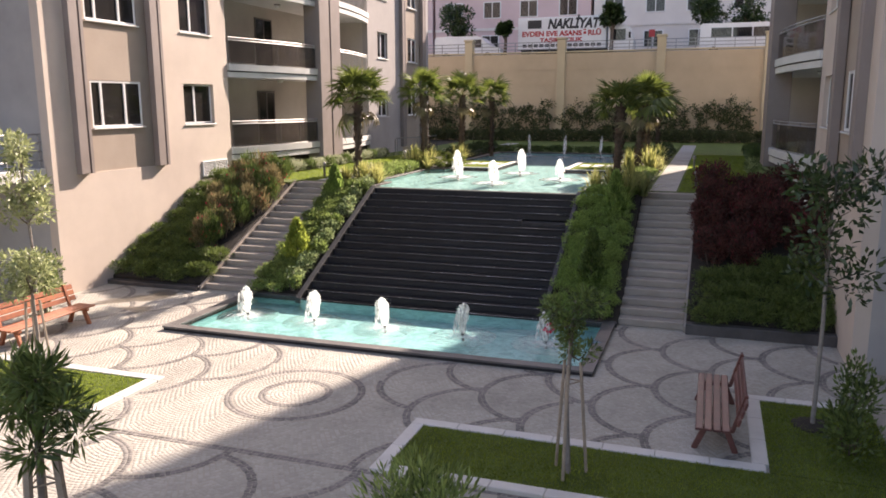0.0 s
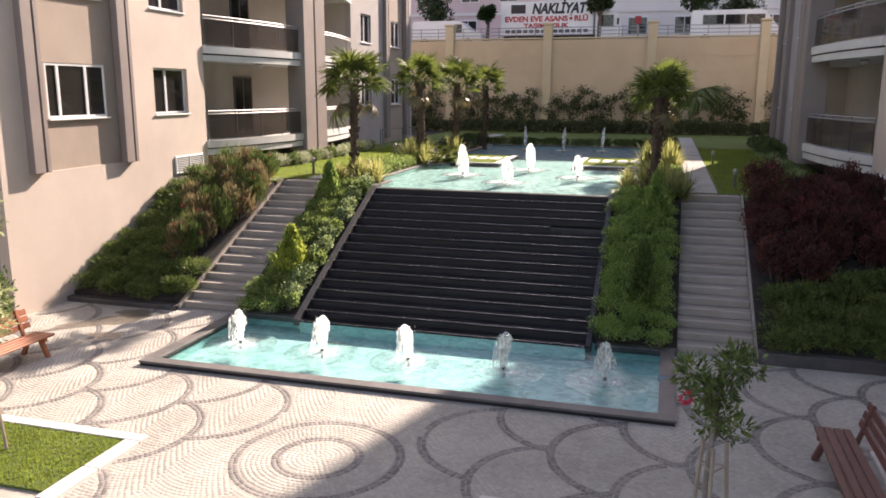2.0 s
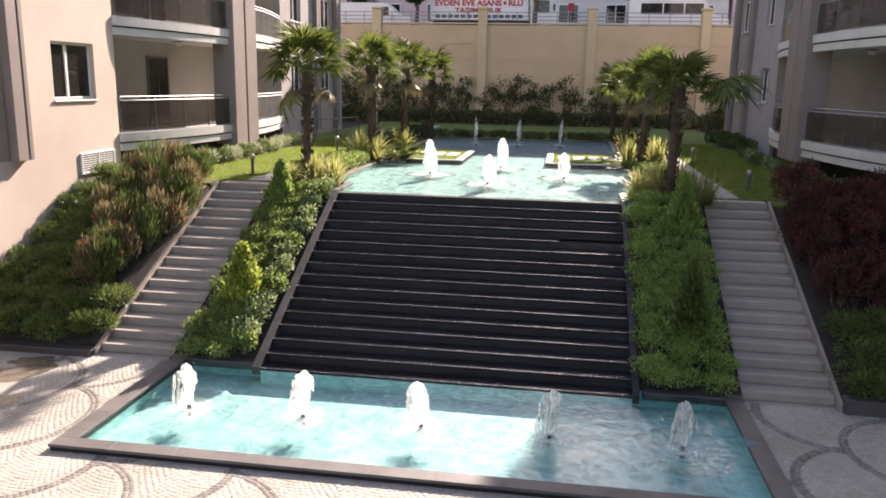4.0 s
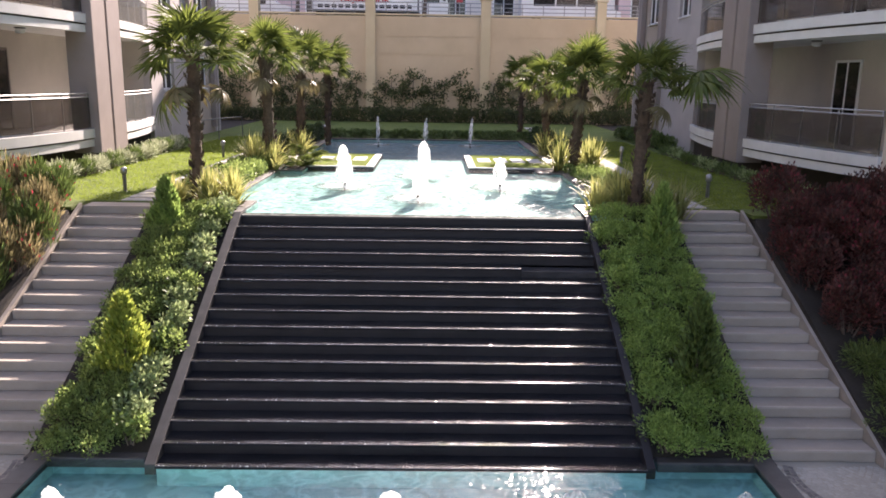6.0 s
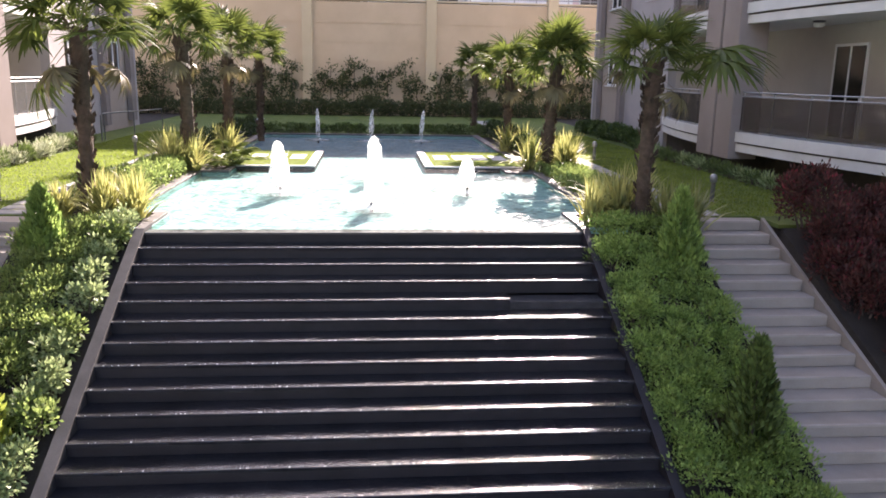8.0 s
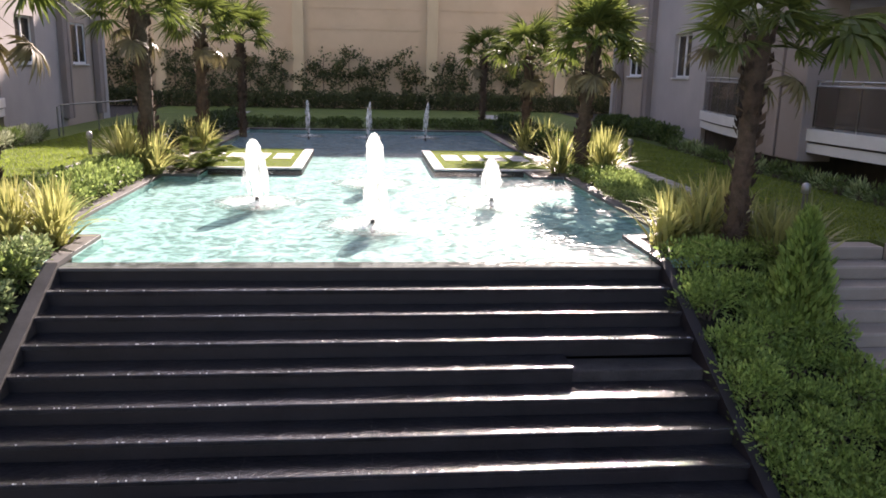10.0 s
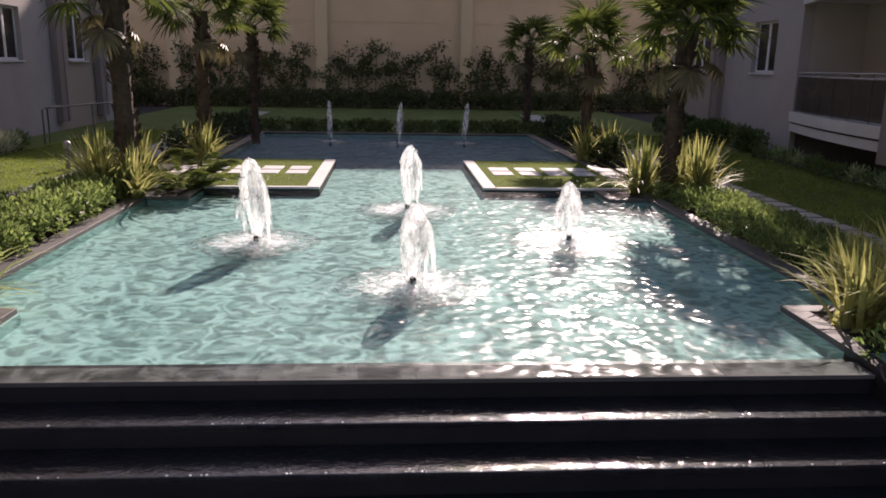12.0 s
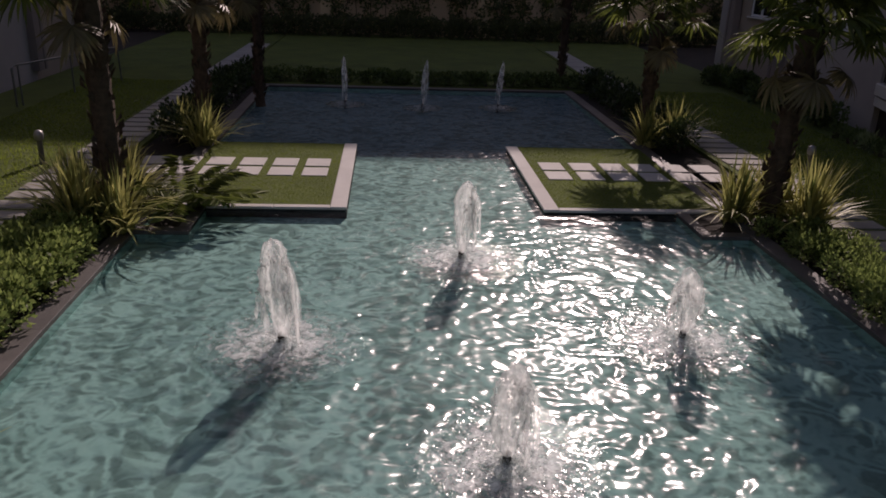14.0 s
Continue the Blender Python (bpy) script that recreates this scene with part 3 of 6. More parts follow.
lawn_patch(8.05, 9.9, -12.42, -9.4, [(7.8, 8.05, -12.2, -9.4), (7.8, 9.9, -9.4, -9.16)], "shaded lawn patch beside the right-hand building")

# water splashed over the sunlit paving beside the pool
def puddle(x, y, rx, ry, turn, seed_):
    rg = np.random.default_rng(seed_)
    ph = rg.uniform(0, 6.28, 4)
    pts = []
    for i in range(44):
        a = 6.2832 * i / 44
        q = 1 + 0.22 * math.sin(2 * a + ph[0]) + 0.16 * math.sin(3 * a + ph[1]) + 0.1 * math.sin(7 * a + ph[2]) + 0.05 * math.sin(11 * a + ph[3])
        u, w_ = rx * q * math.cos(a), ry * q * math.sin(a)
        pts.append((u * math.cos(turn) - w_ * math.sin(turn), u * math.sin(turn) + w_ * math.cos(turn)))
    pu = thing("puddle", "thin splash of water drying on the sunlit setts", "puddle", "puddles on the paving", at=pose(x, y, 0.0))
    part("film", Geo().prism(pts, 0.003, 0.0045), M_PUDDLE, pu)


puddle(-8.55, -6.6, 0.95, 0.42, 0.9, 61)
puddle(-8.3, -5.75, 0.5, 0.3, 0.2, 62)
puddle(-7.75, -7.5, 0.42, 0.25, 0.5, 63)

# ---------------------------------------------------------------- lower pool
lp = thing("lower_pool", "long turquoise pool with a dark granite rim", "pool", "", "structure")
x0, x1, y0, y1 = X(-5.3), X(5.34), -8.98, -5.0
part("basin", Geo().box(x0 + .05, x1 - .05, y0 + .05, y1 + 0.3, -0.32, -0.24)
     .box(x0 + .06, x0 + .23, y0 + .06, y1, -0.5, 0.07).box(x1 - .23, x1 - .06, y0 + .06, y1, -0.5, 0.07).box(x0 + .06, x1 - .06, y0 + .06, y0 + .23, -0.5, 0.07).box(x0 + .23, X(-CX), y1 - .02, y1 + .2, -0.5, 0.05).box(X(CX), x1 - .23, y1 - .02, y1 + .2, -0.5, 0.05).box(X(-CX), X(CX), -5.35, y1 + .2, -0.5, 0.04), M_TILE, lp)
def rim(par, a, b, c, d, z0, z1, mat):
    n = max(1, round(max(b - a, d - c) / 1.0))
    for i in range(n):
        if b - a > d - c:
            p, q, r, t = a + (b - a) * i / n, a + (b - a) * (i + 1) / n, c, d
        else:
            p, q, r, t = a, b, c + (d - c) * i / n, c + (d - c) * (i + 1) / n
        part("rim_slab", Geo().cbox(p, q, r, t, z0, z1, 0.003), mat, par)


rim(lp, x0, x1, y0, y0 + 0.27, 0.06, 0.105, M_RIM)
rim(lp, x0, x0 + 0.3, y0 + 0.27, y1, 0.06, 0.105, M_RIM)
rim(lp, x1 - 0.3, x1, y0 + 0.27, y1, 0.06, 0.105, M_RIM)
part("rim_skirt", Geo().box(x0 + .02, x1 - .02, y0 + .02, y0 + .25, -0.05, 0.06).box(x0 + .02, x0 + .25, y0 + .25, y1, -0.05, 0.06).box(x1 - .25, x1 - .02, y0 + .25, y1, -0.05, 0.06), M_GRANITE, lp, "black granite skirt under the rim")
part("overflow_notch", Geo().prism([(x1 - 0.33, -7.1), (x1 - 0.1, -6.92), (x1 - 0.33, -6.74)], 0.09, 0.109), M_TILE2, lp, "small dark teal overflow notch")
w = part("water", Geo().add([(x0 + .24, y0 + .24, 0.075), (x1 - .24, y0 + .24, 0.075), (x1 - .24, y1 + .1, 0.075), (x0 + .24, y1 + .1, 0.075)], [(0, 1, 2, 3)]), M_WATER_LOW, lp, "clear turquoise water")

# ---------------------------------------------------------------- cascade
N = 15
RISE, DEEP, Z0 = (TOP - 0.09) / N, 5.37, 0.09
RUN = DEEP / N
GAP_STEP, GAP_X = 11, 1.6      # a tread that has lost its slabs beyond this place
casc = thing("cascade", "wide stepped cascade of wet black granite", "waterfall", "", "structure")
for k in range(N + 1):
    z1 = Z0 + k * RISE
    y_ = -DEEP + k * RUN
    yb = y_ + RUN + 0.06 if k < N else 0.24
    n = 6
    drop = 0 if k < N else 0.012
    for i in range(n):
        a, b = X(-CX + 2 * CX * i / n), X(-CX + 2 * CX * (i + 1) / n)
        if k == GAP_STEP:
            if a > GAP_X:
                continue
            b = min(b, GAP_X)
        part("tread_slab", Geo().cbox(a, b, y_ - 0.03, yb, z1 - 0.045, z1 - drop, 0.004), M_WET if k < N else M_SPILL, casc)
    if k == GAP_STEP:
        part("riser", Geo().box(X(-CX), GAP_X, y_, y_ + RUN + 0.02, z1 - RISE - 0.02, z1 - 0.045), M_GRANITE, casc)
        part("bare_mortar", Geo().cbox(GAP_X, X(CX), y_ + 0.03, y_ + RUN + 0.02, z1 - RISE - 0.02, z1 - 0.055, 0.01), M_MORTAR, casc, "grey mortar bed where the facing is missing")
    else:
        part("riser", Geo().box(X(-CX), X(CX), y_, y_ + RUN + 0.02, (z1 - RISE - 0.02) if k else 0.04, z1 - 0.045), M_GRANITE, casc)
for s in (-1, 1):
    a, b = sorted((X(CX, s), X(CX + (0.15 if s < 0 else 0.12), s)))
    g = Geo()
    off = 0.05
    g.add([(a, -5.385, -0.05), (b, -5.385, -0.05), (b, 0.4, -0.05), (a, 0.4, -0.05),
           (a, -5.385, 0.11), (b, -5.385, 0.11), (b, 0.0, TOP + off), (a, 0.0, TOP + off), (b, 0.4, TOP + 0.06), (a, 0.4, TOP + 0.06)],
          [(0, 3, 2, 1), (0, 1, 5, 4), (1, 2, 8, 6, 5), (3, 0, 4, 7, 9), (4, 5, 6, 7), (7, 6, 8, 9), (2, 3, 9, 8)])
    # one kerb stone on both sides; the right is blackened for its shade
    part("side_kerb", g, M_EDGE if s < 0 else M_GRANITE, casc, "sloping dark stone kerb")

# water running over each tread and curling at its lip
frg = np.random.default_rng(19)
for k in range(N):
    z1 = Z0 + k * RISE
    y_ = -DEEP + k * RUN
    cols, prof = 260, ((RUN + 0.0, 0.004), (RUN * 0.72, 0.004), (RUN * 0.45, 0.005), (0.13, 0.006), (0.05, 0.0058), (0.0, 0.005), (-0.026, 0.0036), (-0.033, 0.001), (-0.036, -0.006))
    rows_ = len(prof)
    xs = np.linspace(X(-CX) + .004, (X(CX) if k != GAP_STEP else GAP_X) - .004, cols)
    v = np.empty((rows_, cols, 3))
    ripple = frg.normal(0, 1, cols)
    patchy = np.clip(0.75 + 2.0 * np.convolve(frg.normal(0, 1, cols + 30), np.ones(11) / 11, "same")[15:-15], 0.12, 1.6)
    swell = np.convolve(frg.normal(0, 1, cols + 12), np.ones(5) / 5, "same")[6:-6]
    for r_, (dy, dz) in enumerate(prof):
        v[r_, :, 0] = xs
        v[r_, :, 1] = y_ + dy + (0.003 * swell if r_ > 4 else 0)
        v[r_, :, 2] = z1 + dz + np.maximum(frg.normal(0, 0.0004, cols) + (0.0028 * ripple * patchy if r_ > 4 else 0), -0.003)
    q = np.arange(rows_ * cols).reshape(rows_, cols)
    f = np.stack([q[1:, :-1], q[1:, 1:], q[:-1, 1:], q[:-1, :-1]], -1).reshape(-1, 4)
    part("water_film", raw_mesh("water_film", v.reshape(-1, 3), f, M_SHEET), None, casc, "thin glinting film of running water")
    # foam that clings to the lip in short runs
    g = Geo()
    x_ = X(-CX) + 0.03
    end_ = X(CX) if k != GAP_STEP else GAP_X
    while x_ < end_ - 0.1:
        ln_ = frg.uniform(0.05, 0.34)
        xe = min(x_ + ln_, end_ - 0.02)
        m_ = max(2, int(ln_ / 0.05))
        pts = [(x_ + (xe - x_) * i / m_, y_ - 0.028 + frg.normal(0, 0.004), z1 + 0.002 + frg.normal(0, 0.0015)) for i in range(m_ + 1)]
        g.tube(pts, [0.001] + [frg.uniform(0.001, 0.003) for _ in range(m_ - 1)] + [0.001], 5)
        x_ = xe + frg.uniform(0.0, 0.25)
    # white drops added along the lip to paint its sparkle
    g2 = Geo()
    for _ in range(34):
        xd, rd = frg.uniform(X(-CX) + 0.05, end_ - 0.05), frg.uniform(0.003, 0.0075)
        g2.tube([(xd - rd * 1.5, y_ - 0.02, z1 + 0.005), (xd - rd * 0.5, y_ - 0.021, z1 + 0.006), (xd + rd * 0.5, y_ - 0.021, z1 + 0.006), (xd + rd * 1.5, y_ - 0.02, z1 + 0.005)], [0.001, rd, rd * 0.9, 0.001], 6)
    tagged(part("lip_drops", g2, M_DROP, casc, "scattered white drops that paint glints on the lip", True), kind="stuff")
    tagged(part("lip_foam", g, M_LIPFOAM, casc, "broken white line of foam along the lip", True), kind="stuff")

# ---------------------------------------------------------------- side stairs
def stairs(s):
    st = thing("staircase", "flight of grey stone steps beside the planting", "stairs", "side stairs", "structure")
    n = 16
    a, b = sorted((X(STRIP, s), X(STAIR, s)))
    ytop = 0.78 if s < 0 else 0.95
    ya, run = -4.92, (ytop + 4.92) / (n - 1)
    for k in range(n):
        z1 = (k + 1) * TOP / n
        y_ = ya + k * run
        part("step", Geo().cbox(a, b, y_, (y_ + run + 0.03) if k < n - 1 else 1.3, z1 - 0.17, z1, 0.012), M_STAIR, st)
        part("nosing", Geo().cbox(a + 0.02, b - 0.02, y_ - 0.003, y_ + 0.05, z1 - 0.03, z1 + 0.003, 0.004), M_NOSE, st, "pale nosing, the sunlit step edge put into its colour")
    c, d = sorted((X(STAIR, s), X(STAIR + 0.06, s)))
    g = Geo()
    g.add([(c, -5.12, -0.05), (d, -5.12, -0.05), (d, ytop, -0.05), (c, ytop, -0.05), (c, -5.12, 0.14), (d, -5.12, 0.14),
           (d, ytop, TOP + 0.06), (c, ytop, TOP + 0.06)],
          [(0, 3, 2, 1), (0, 1, 5, 4), (1, 2, 6, 5), (2, 3, 7, 6), (3, 0, 4, 7), (4, 5, 6, 7)])
    part("stringer", g, M_STAIR, st, "sloping side kerb of the stairs")
    return st


for s in (-1, 1):
    stairs(s)
    a, b = sorted((X(STAIR + 0.06, s), X(FACE, s)))
    structure("bed_kerb", Geo().cbox(a, b, -5.28, -5.0, -0.05, 0.26 if s > 0 else 0.13, 0.015), M_KERB, "low dark stone kerb of the sloping bed", "kerb")
    a, b = sorted((X(CX + 0.2, s), X(STRIP, s)))
    structure("strip_kerb", Geo().cbox(a, b, -5.2, -5.0, -0.05, 0.1, 0.015), M_KERB, "dark stone kerb at the foot of the planting strip", "kerb")

# ---------------------------------------------------------------- upper pool
up = thing("upper_pool", "large turquoise pool spilling over the cascade", "pool", "", "structure")
ZB, ZW = TOP - 0.11, TOP + 0.004
px0, px1 = X(-POOL_X), X(POOL_X)
part("basin", Geo().box(px0, px1, 0.2, 12.1, ZB - 0.05, ZB), M_TILE3, up)
# same mosaic as the front basin, with its shade put into the colour
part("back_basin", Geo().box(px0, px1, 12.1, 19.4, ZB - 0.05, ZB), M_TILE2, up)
g = Geo()
for s in (-1, 1):
    a, b = sorted((X(POOL_X, s), X(POOL_X + 0.2, s)))
    g.box(a, b, 1.5, 19.4, ZB - 0.05, TOP - 0.005)
    a, b = sorted((X(CX, s), X(POOL_X + 0.2, s)))
    g.box(a, b, 0.2, 1.5, ZB - 0.05, TOP - 0.005)
g.box(px0, px1, 19.4, 19.6, ZB - 0.05, TOP - 0.005)
part("basin_wall", g, M_TILE3, up)
for s in (-1, 1):
    a, b = sorted((X(POOL_X, s), X(POOL_X + 0.25, s)))
    rim(up, a, b, 1.5, 19.4, TOP - 0.005, TOP + 0.05, M_RIM)
    a, b = sorted((X(CX + 0.02, s), X(CX + 0.2, s)))
    rim(up, a, b, 0.42, 1.32, TOP - 0.005, TOP + 0.05, M_RIM)
    a, b = sorted((X(CX + 0.02, s), X(POOL_X + 0.25, s)))
    rim(up, a, b, 1.32, 1.5, TOP - 0.005, TOP + 0.05, M_RIM)
    a, b = sorted((X(CX + 0.2, s), X(POOL_X + 0.25, s)))
    part("corner_soil", Geo().box(a, b, 0.4, 1.32, TOP - 0.005, TOP + 0.03), M_SOIL, up, "dark soil in the pool's corner bed")
rim(up, px0 - 0.25, px1 + 0.25, 19.4, 19.65, TOP - 0.005, TOP + 0.05, M_KERB)
# beds that reach into the pool in front of the islands
for s in (-1, 1):
    a, b = sorted((X(POOL_X - 0.68, s), X(POOL_X, s)))
    part("bed_core", Geo().box(a + .02, b, 7.34, 8.38, ZB, TOP - 0.005), M_TILE3, up)
    part("bed_soil", Geo().box(a + .1, b, 7.5, 8.38, TOP - 0.005, TOP + 0.03), M_SOIL, up, "dark soil of the small bed in the pool")
    rim(up, a, b, 7.32, 7.5, TOP - 0.005, TOP + 0.05, M_RIM)
    i0, i1 = (a, a + 0.16) if s > 0 else (b - 0.16, b)
    rim(up, i0, i1, 7.5, 8.4, TOP - 0.005, TOP + 0.05, M_RIM)
v = [(X(-CX), -0.03, ZW), (X(CX), -0.03, ZW), (X(CX), 1.5, ZW), (px1, 1.5, ZW), (px1, 19.4, ZW), (px0, 19.4, ZW), (px0, 1.5, ZW), (X(-CX), 1.5, ZW)]
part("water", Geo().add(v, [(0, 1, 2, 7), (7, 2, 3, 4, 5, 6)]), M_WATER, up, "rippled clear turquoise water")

# islands of lawn in the pool
for s in (-1, 1):
    isl = thing("pool_island", "small square of lawn with stepping slabs and white kerb in the pool", "planting bed", "pool islands", "structure")
    a, b = sorted((X(1.45, s), X(POOL_X, s)))
    # black core paints the shadow line below the white kerb
    part("core", Geo().box(a + .02, b, 8.4, 12.48, ZB, TOP + 0.02), M_GRANITE, isl)
    i0, i1 = (a, a + 0.24) if s > 0 else (b - 0.24, b)
    part("kerb_stone", Geo().cbox(i0, i1, 8.38, 12.05, TOP + 0.02, TOP + 0.065, 0.01), M_KERBW, isl)
    part("kerb_stone", Geo().cbox(i0, i1, 12.06, 12.5, TOP + 0.02, TOP + 0.055, 0.01), M_KERBW, isl)
    e0, e1 = (a + 0.24, b) if s > 0 else (a, b - 0.24)
    for i in range(3):
        part("kerb_stone", Geo().cbox(e0 + (e1 - e0) * i / 3, e0 + (e1 - e0) * (i + 1) / 3 - .004, 8.38, 8.52, TOP + 0.02, TOP + 0.06, 0.01), M_KERBW, isl)
    part("turf", Geo().box(e0, e1, 8.52, 12.48, TOP + 0.02, TOP + 0.05), M_LAWN, isl)
    for i in range(6):
        for j in range(2):
            xc = X(1.45 + 0.62 + i * 0.56, s)
            yc = 10.35 + j * 0.62
            part("stepping_slab", Geo().cbox(xc - 0.21, xc + 0.21, yc - 0.26, yc + 0.26, TOP + 0.045, TOP + 0.065, 0.008), M_KERBW, isl)

# terrace lawns and slab paths
for s in (-1, 1):
    la = thing("terrace_lawn", "mown lawn on the terrace" + (" in low sun" if s < 0 else " in building shade"), "lawn", "terrace lawns", "structure")
    a, b = sorted((X(STRIP + 0.05, s), X(FACE - 0.05, s)))
    part("turf", Geo().box(a, b, 1.3, 34.8, TOP - 0.05, TOP + 0.02).box(*sorted((X(STAIR + 0.1, s), X(FACE - 0.05, s))), 0.5, 1.3, TOP - 0.05, TOP + 0.02), M_LAWN, la)
    pa = thing("slab_path", "path of pale stone slabs set in the lawn", "path", "slab paths", "structure")
    for i in range(62):
        yc = 1.36 + i * 0.46
        a, b = sorted((X(5.55, s), X(6.38, s)))
        part("stepping_slab", Geo().cbox(a, b, yc, yc + 0.34, TOP, TOP + 0.04, 0.008), M_SLAB, pa)
la = thing("terrace_lawn", "strip of lawn behind the pool below the retaining wall", "lawn", "terrace lawns", "structure")
part("turf", Geo().box(X(-STRIP), X(STRIP), 19.7, 34.8, TOP - 0.05, TOP + 0.015), M_LAWN, la)

# ---------------------------------------------------------------- apartment buildings
S = 3.18
ZTOP = 24.5


def facade_pieces(g, s, u0, u1, y0, y1, z0, z1, holes):
    """Wall between u0 and u1 from y0 to y1 with rectangular holes (ya, yb, za, zb) right through it."""
    ys = sorted({y0, y1, *[h[0] for h in holes], *[h[1] for h in holes]})
    for a, b in zip(ys, ys[1:]):
        m = (a + b) / 2
        cut = sorted((h[2], h[3]) for h in holes if h[0] < m < h[1])
        z = z0
        for c, d in cut:
            if c > z:
                g.box(X(u0, s), X(u1, s), a, b, z, c)
            z = d
        if z < z1:
            g.box(X(u0, s), X(u1, s), a, b, z, z1)


def window(bld, s, ya, yb, za, zb, u, cuts, lab):
    """Framed window set into a hole in the facade, u its outer face; cuts: where the mullions stand."""
    wn_ = part("window", Geo().cbox(X(FACE - 0.05, s), X(u + 0.14, s), ya - 0.04, yb + 0.04, za - 0.05, za, 0.01), M_WHITE, bld, lab)
    d0, d1 = X(u + 0.12, s), X(u + 0.18, s)
    f = Geo()
    t = 0.07
    for a, b, c, d in ((ya, ya + t, za, zb), (yb - t, yb, za, zb), (ya + t, yb - t, za, za + t), (ya + t, yb - t, zb - t, zb)):
        f.cbox(d0, d1, a, b, c, d, 0.008)
    part("frame", f, M_PVC, wn_)
    for c in cuts:
        yc = ya + (yb - ya) * c
        part("mullion", Geo().cbox(X(u + 0.115, s), d1, yc - 0.05, yc + 0.05, za + t, zb - t, 0.008), M_PVC, wn_)
    edges = [ya + t] + [ya + (yb - ya) * c for c in cuts] + [yb - t]
    for a, b in zip(edges, edges[1:]):
        part("pane", Geo().box(X(u + 0.145, s), X(u + 0.155, s), a, b, za + t, zb - t), M_GLASS, wn_)
    part("curtain", Geo().box(X(u + 0.6, s), X(u + 0.62, s), ya - 0.3, yb + 0.3, za - 0.3, zb + 0.3), M_TAUPE, wn_, "drawn brown curtain behind the pane")


def arc_u(y):
    """Balcony front: distance from the axis."""
    return FACE - 0.9 * (1 - ((y - 8.3) / 6.5) ** 2)


def balcony(bld, s, k):
    z0 = 3.37 + S * k
    ys = [1.8 + 13.0 * i / 26 for i in range(27)]
    front = [(X(arc_u(y), s), y) for y in ys]
    back = [(X(FACE + 1.7, s), 14.8), (X(FACE + 1.7, s), 1.8)]
    poly = (front + back)[::-1]
    ba = part("balcony", Geo().prism(poly, z0 + 0.06, z0 + 0.40), M_WHITE, bld, "curved white balcony with a smoked glass rail")
    # two white mouldings with a dark groove between
    for za, zb, proud, mt, nm in ((z0, z0 + 0.2, 0.05, M_WHITE, "moulding"), (z0 + 0.2, z0 + 0.25, 0.012, M_FIN_DARK, "groove"), (z0 + 0.25, z0 + 0.5, 0.09, M_WHITE, "moulding")):
        g = Geo().ribbon([(X(arc_u(p) - proud, s), p) for p in ys], [(X(arc_u(p) + 0.12, s), p) for p in ys], za, zb)
        part(nm, g, mt, ba)
    # glass rail in two fields, on either side of the columns
    for ya, yb, mt, nposts in ((1.9, 7.25, M_SMOKE, 5), (9.3, 14.6, M_CLEAR if s < 0 else M_SMOKE, 7)):
        n = 10
        yy = [ya + (yb - ya) * i / n for i in range(n + 1)]
        g = Geo().ribbon([(X(arc_u(p), s), p) for p in yy], [(X(arc_u(p) + 0.015, s), p) for p in yy], z0 + 0.55, z0 + 1.38)
        part("glass_panel", g, mt, ba)
        part("handrail", Geo().tube([(X(arc_u(p) + 0.01, s), p, z0 + 1.5) for p in yy], 0.019, 6), M_STEEL, ba)
        part("lower_rail", Geo().tube([(X(arc_u(p) + 0.01, s), p, z0 + 1.4) for p in yy], 0.018, 6), M_STEEL, ba)
        for i in range(nposts):
            p = ya + 0.05 + (yb - ya - 0.1) * i / (nposts - 1)
            part("rail_post", Geo().tube([(X(arc_u(p) + 0.03, s), p, z0 + 0.5), (X(arc_u(p) + 0.03, s), p, z0 + 1.5)], 0.02, 6), M_STEEL, ba)
    lamp = part("ceiling_lamp", Geo().lathe([(0.0, 0.0), (0.1, 0.01), (0.13, 0.05), (0.13, 0.1)], 14, (X(FACE + 0.55, s), 6.6, z0 + S - 0.1)), M_PVC, ba, "small round ceiling lamp")
    part("lamp_collar", Geo().lathe([(0.145, 0.08), (0.145, 0.1)], 14, (X(FACE + 0.55, s), 6.6, z0 + S - 0.04)), M_IRON, lamp)
    # door to the flat
    u, dy = FACE + 1.7, 0.3 if s < 0 else 0.0
    # flat dark sheet stands in for the unlit room behind the panes
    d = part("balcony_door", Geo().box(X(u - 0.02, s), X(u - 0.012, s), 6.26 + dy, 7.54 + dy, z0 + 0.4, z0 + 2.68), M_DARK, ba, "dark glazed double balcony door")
    f = Geo()
    for a, b, c, e in ((6.2, 6.27, 0.4, 2.75), (6.87, 6.93, 0.4, 2.68), (7.53, 7.6, 0.4, 2.75), (6.27, 7.53, 2.68, 2.75)):
        f.cbox(X(u - 0.06, s), X(u - 0.0, s), a + dy, b + dy, z0 + c, z0 + e, 0.008)
    part("frame", f, M_BROWNPVC if s < 0 else M_PVC, d)
    part("pane", Geo().box(X(u - 0.04, s), X(u - 0.03, s), 6.27 + dy, 6.87 + dy, z0 + 0.45, z0 + 2.68).box(X(u - 0.04, s), X(u - 0.03, s), 6.93 + dy, 7.53 + dy, z0 + 0.45, z0 + 2.68), M_GLASS, d)
    return ba


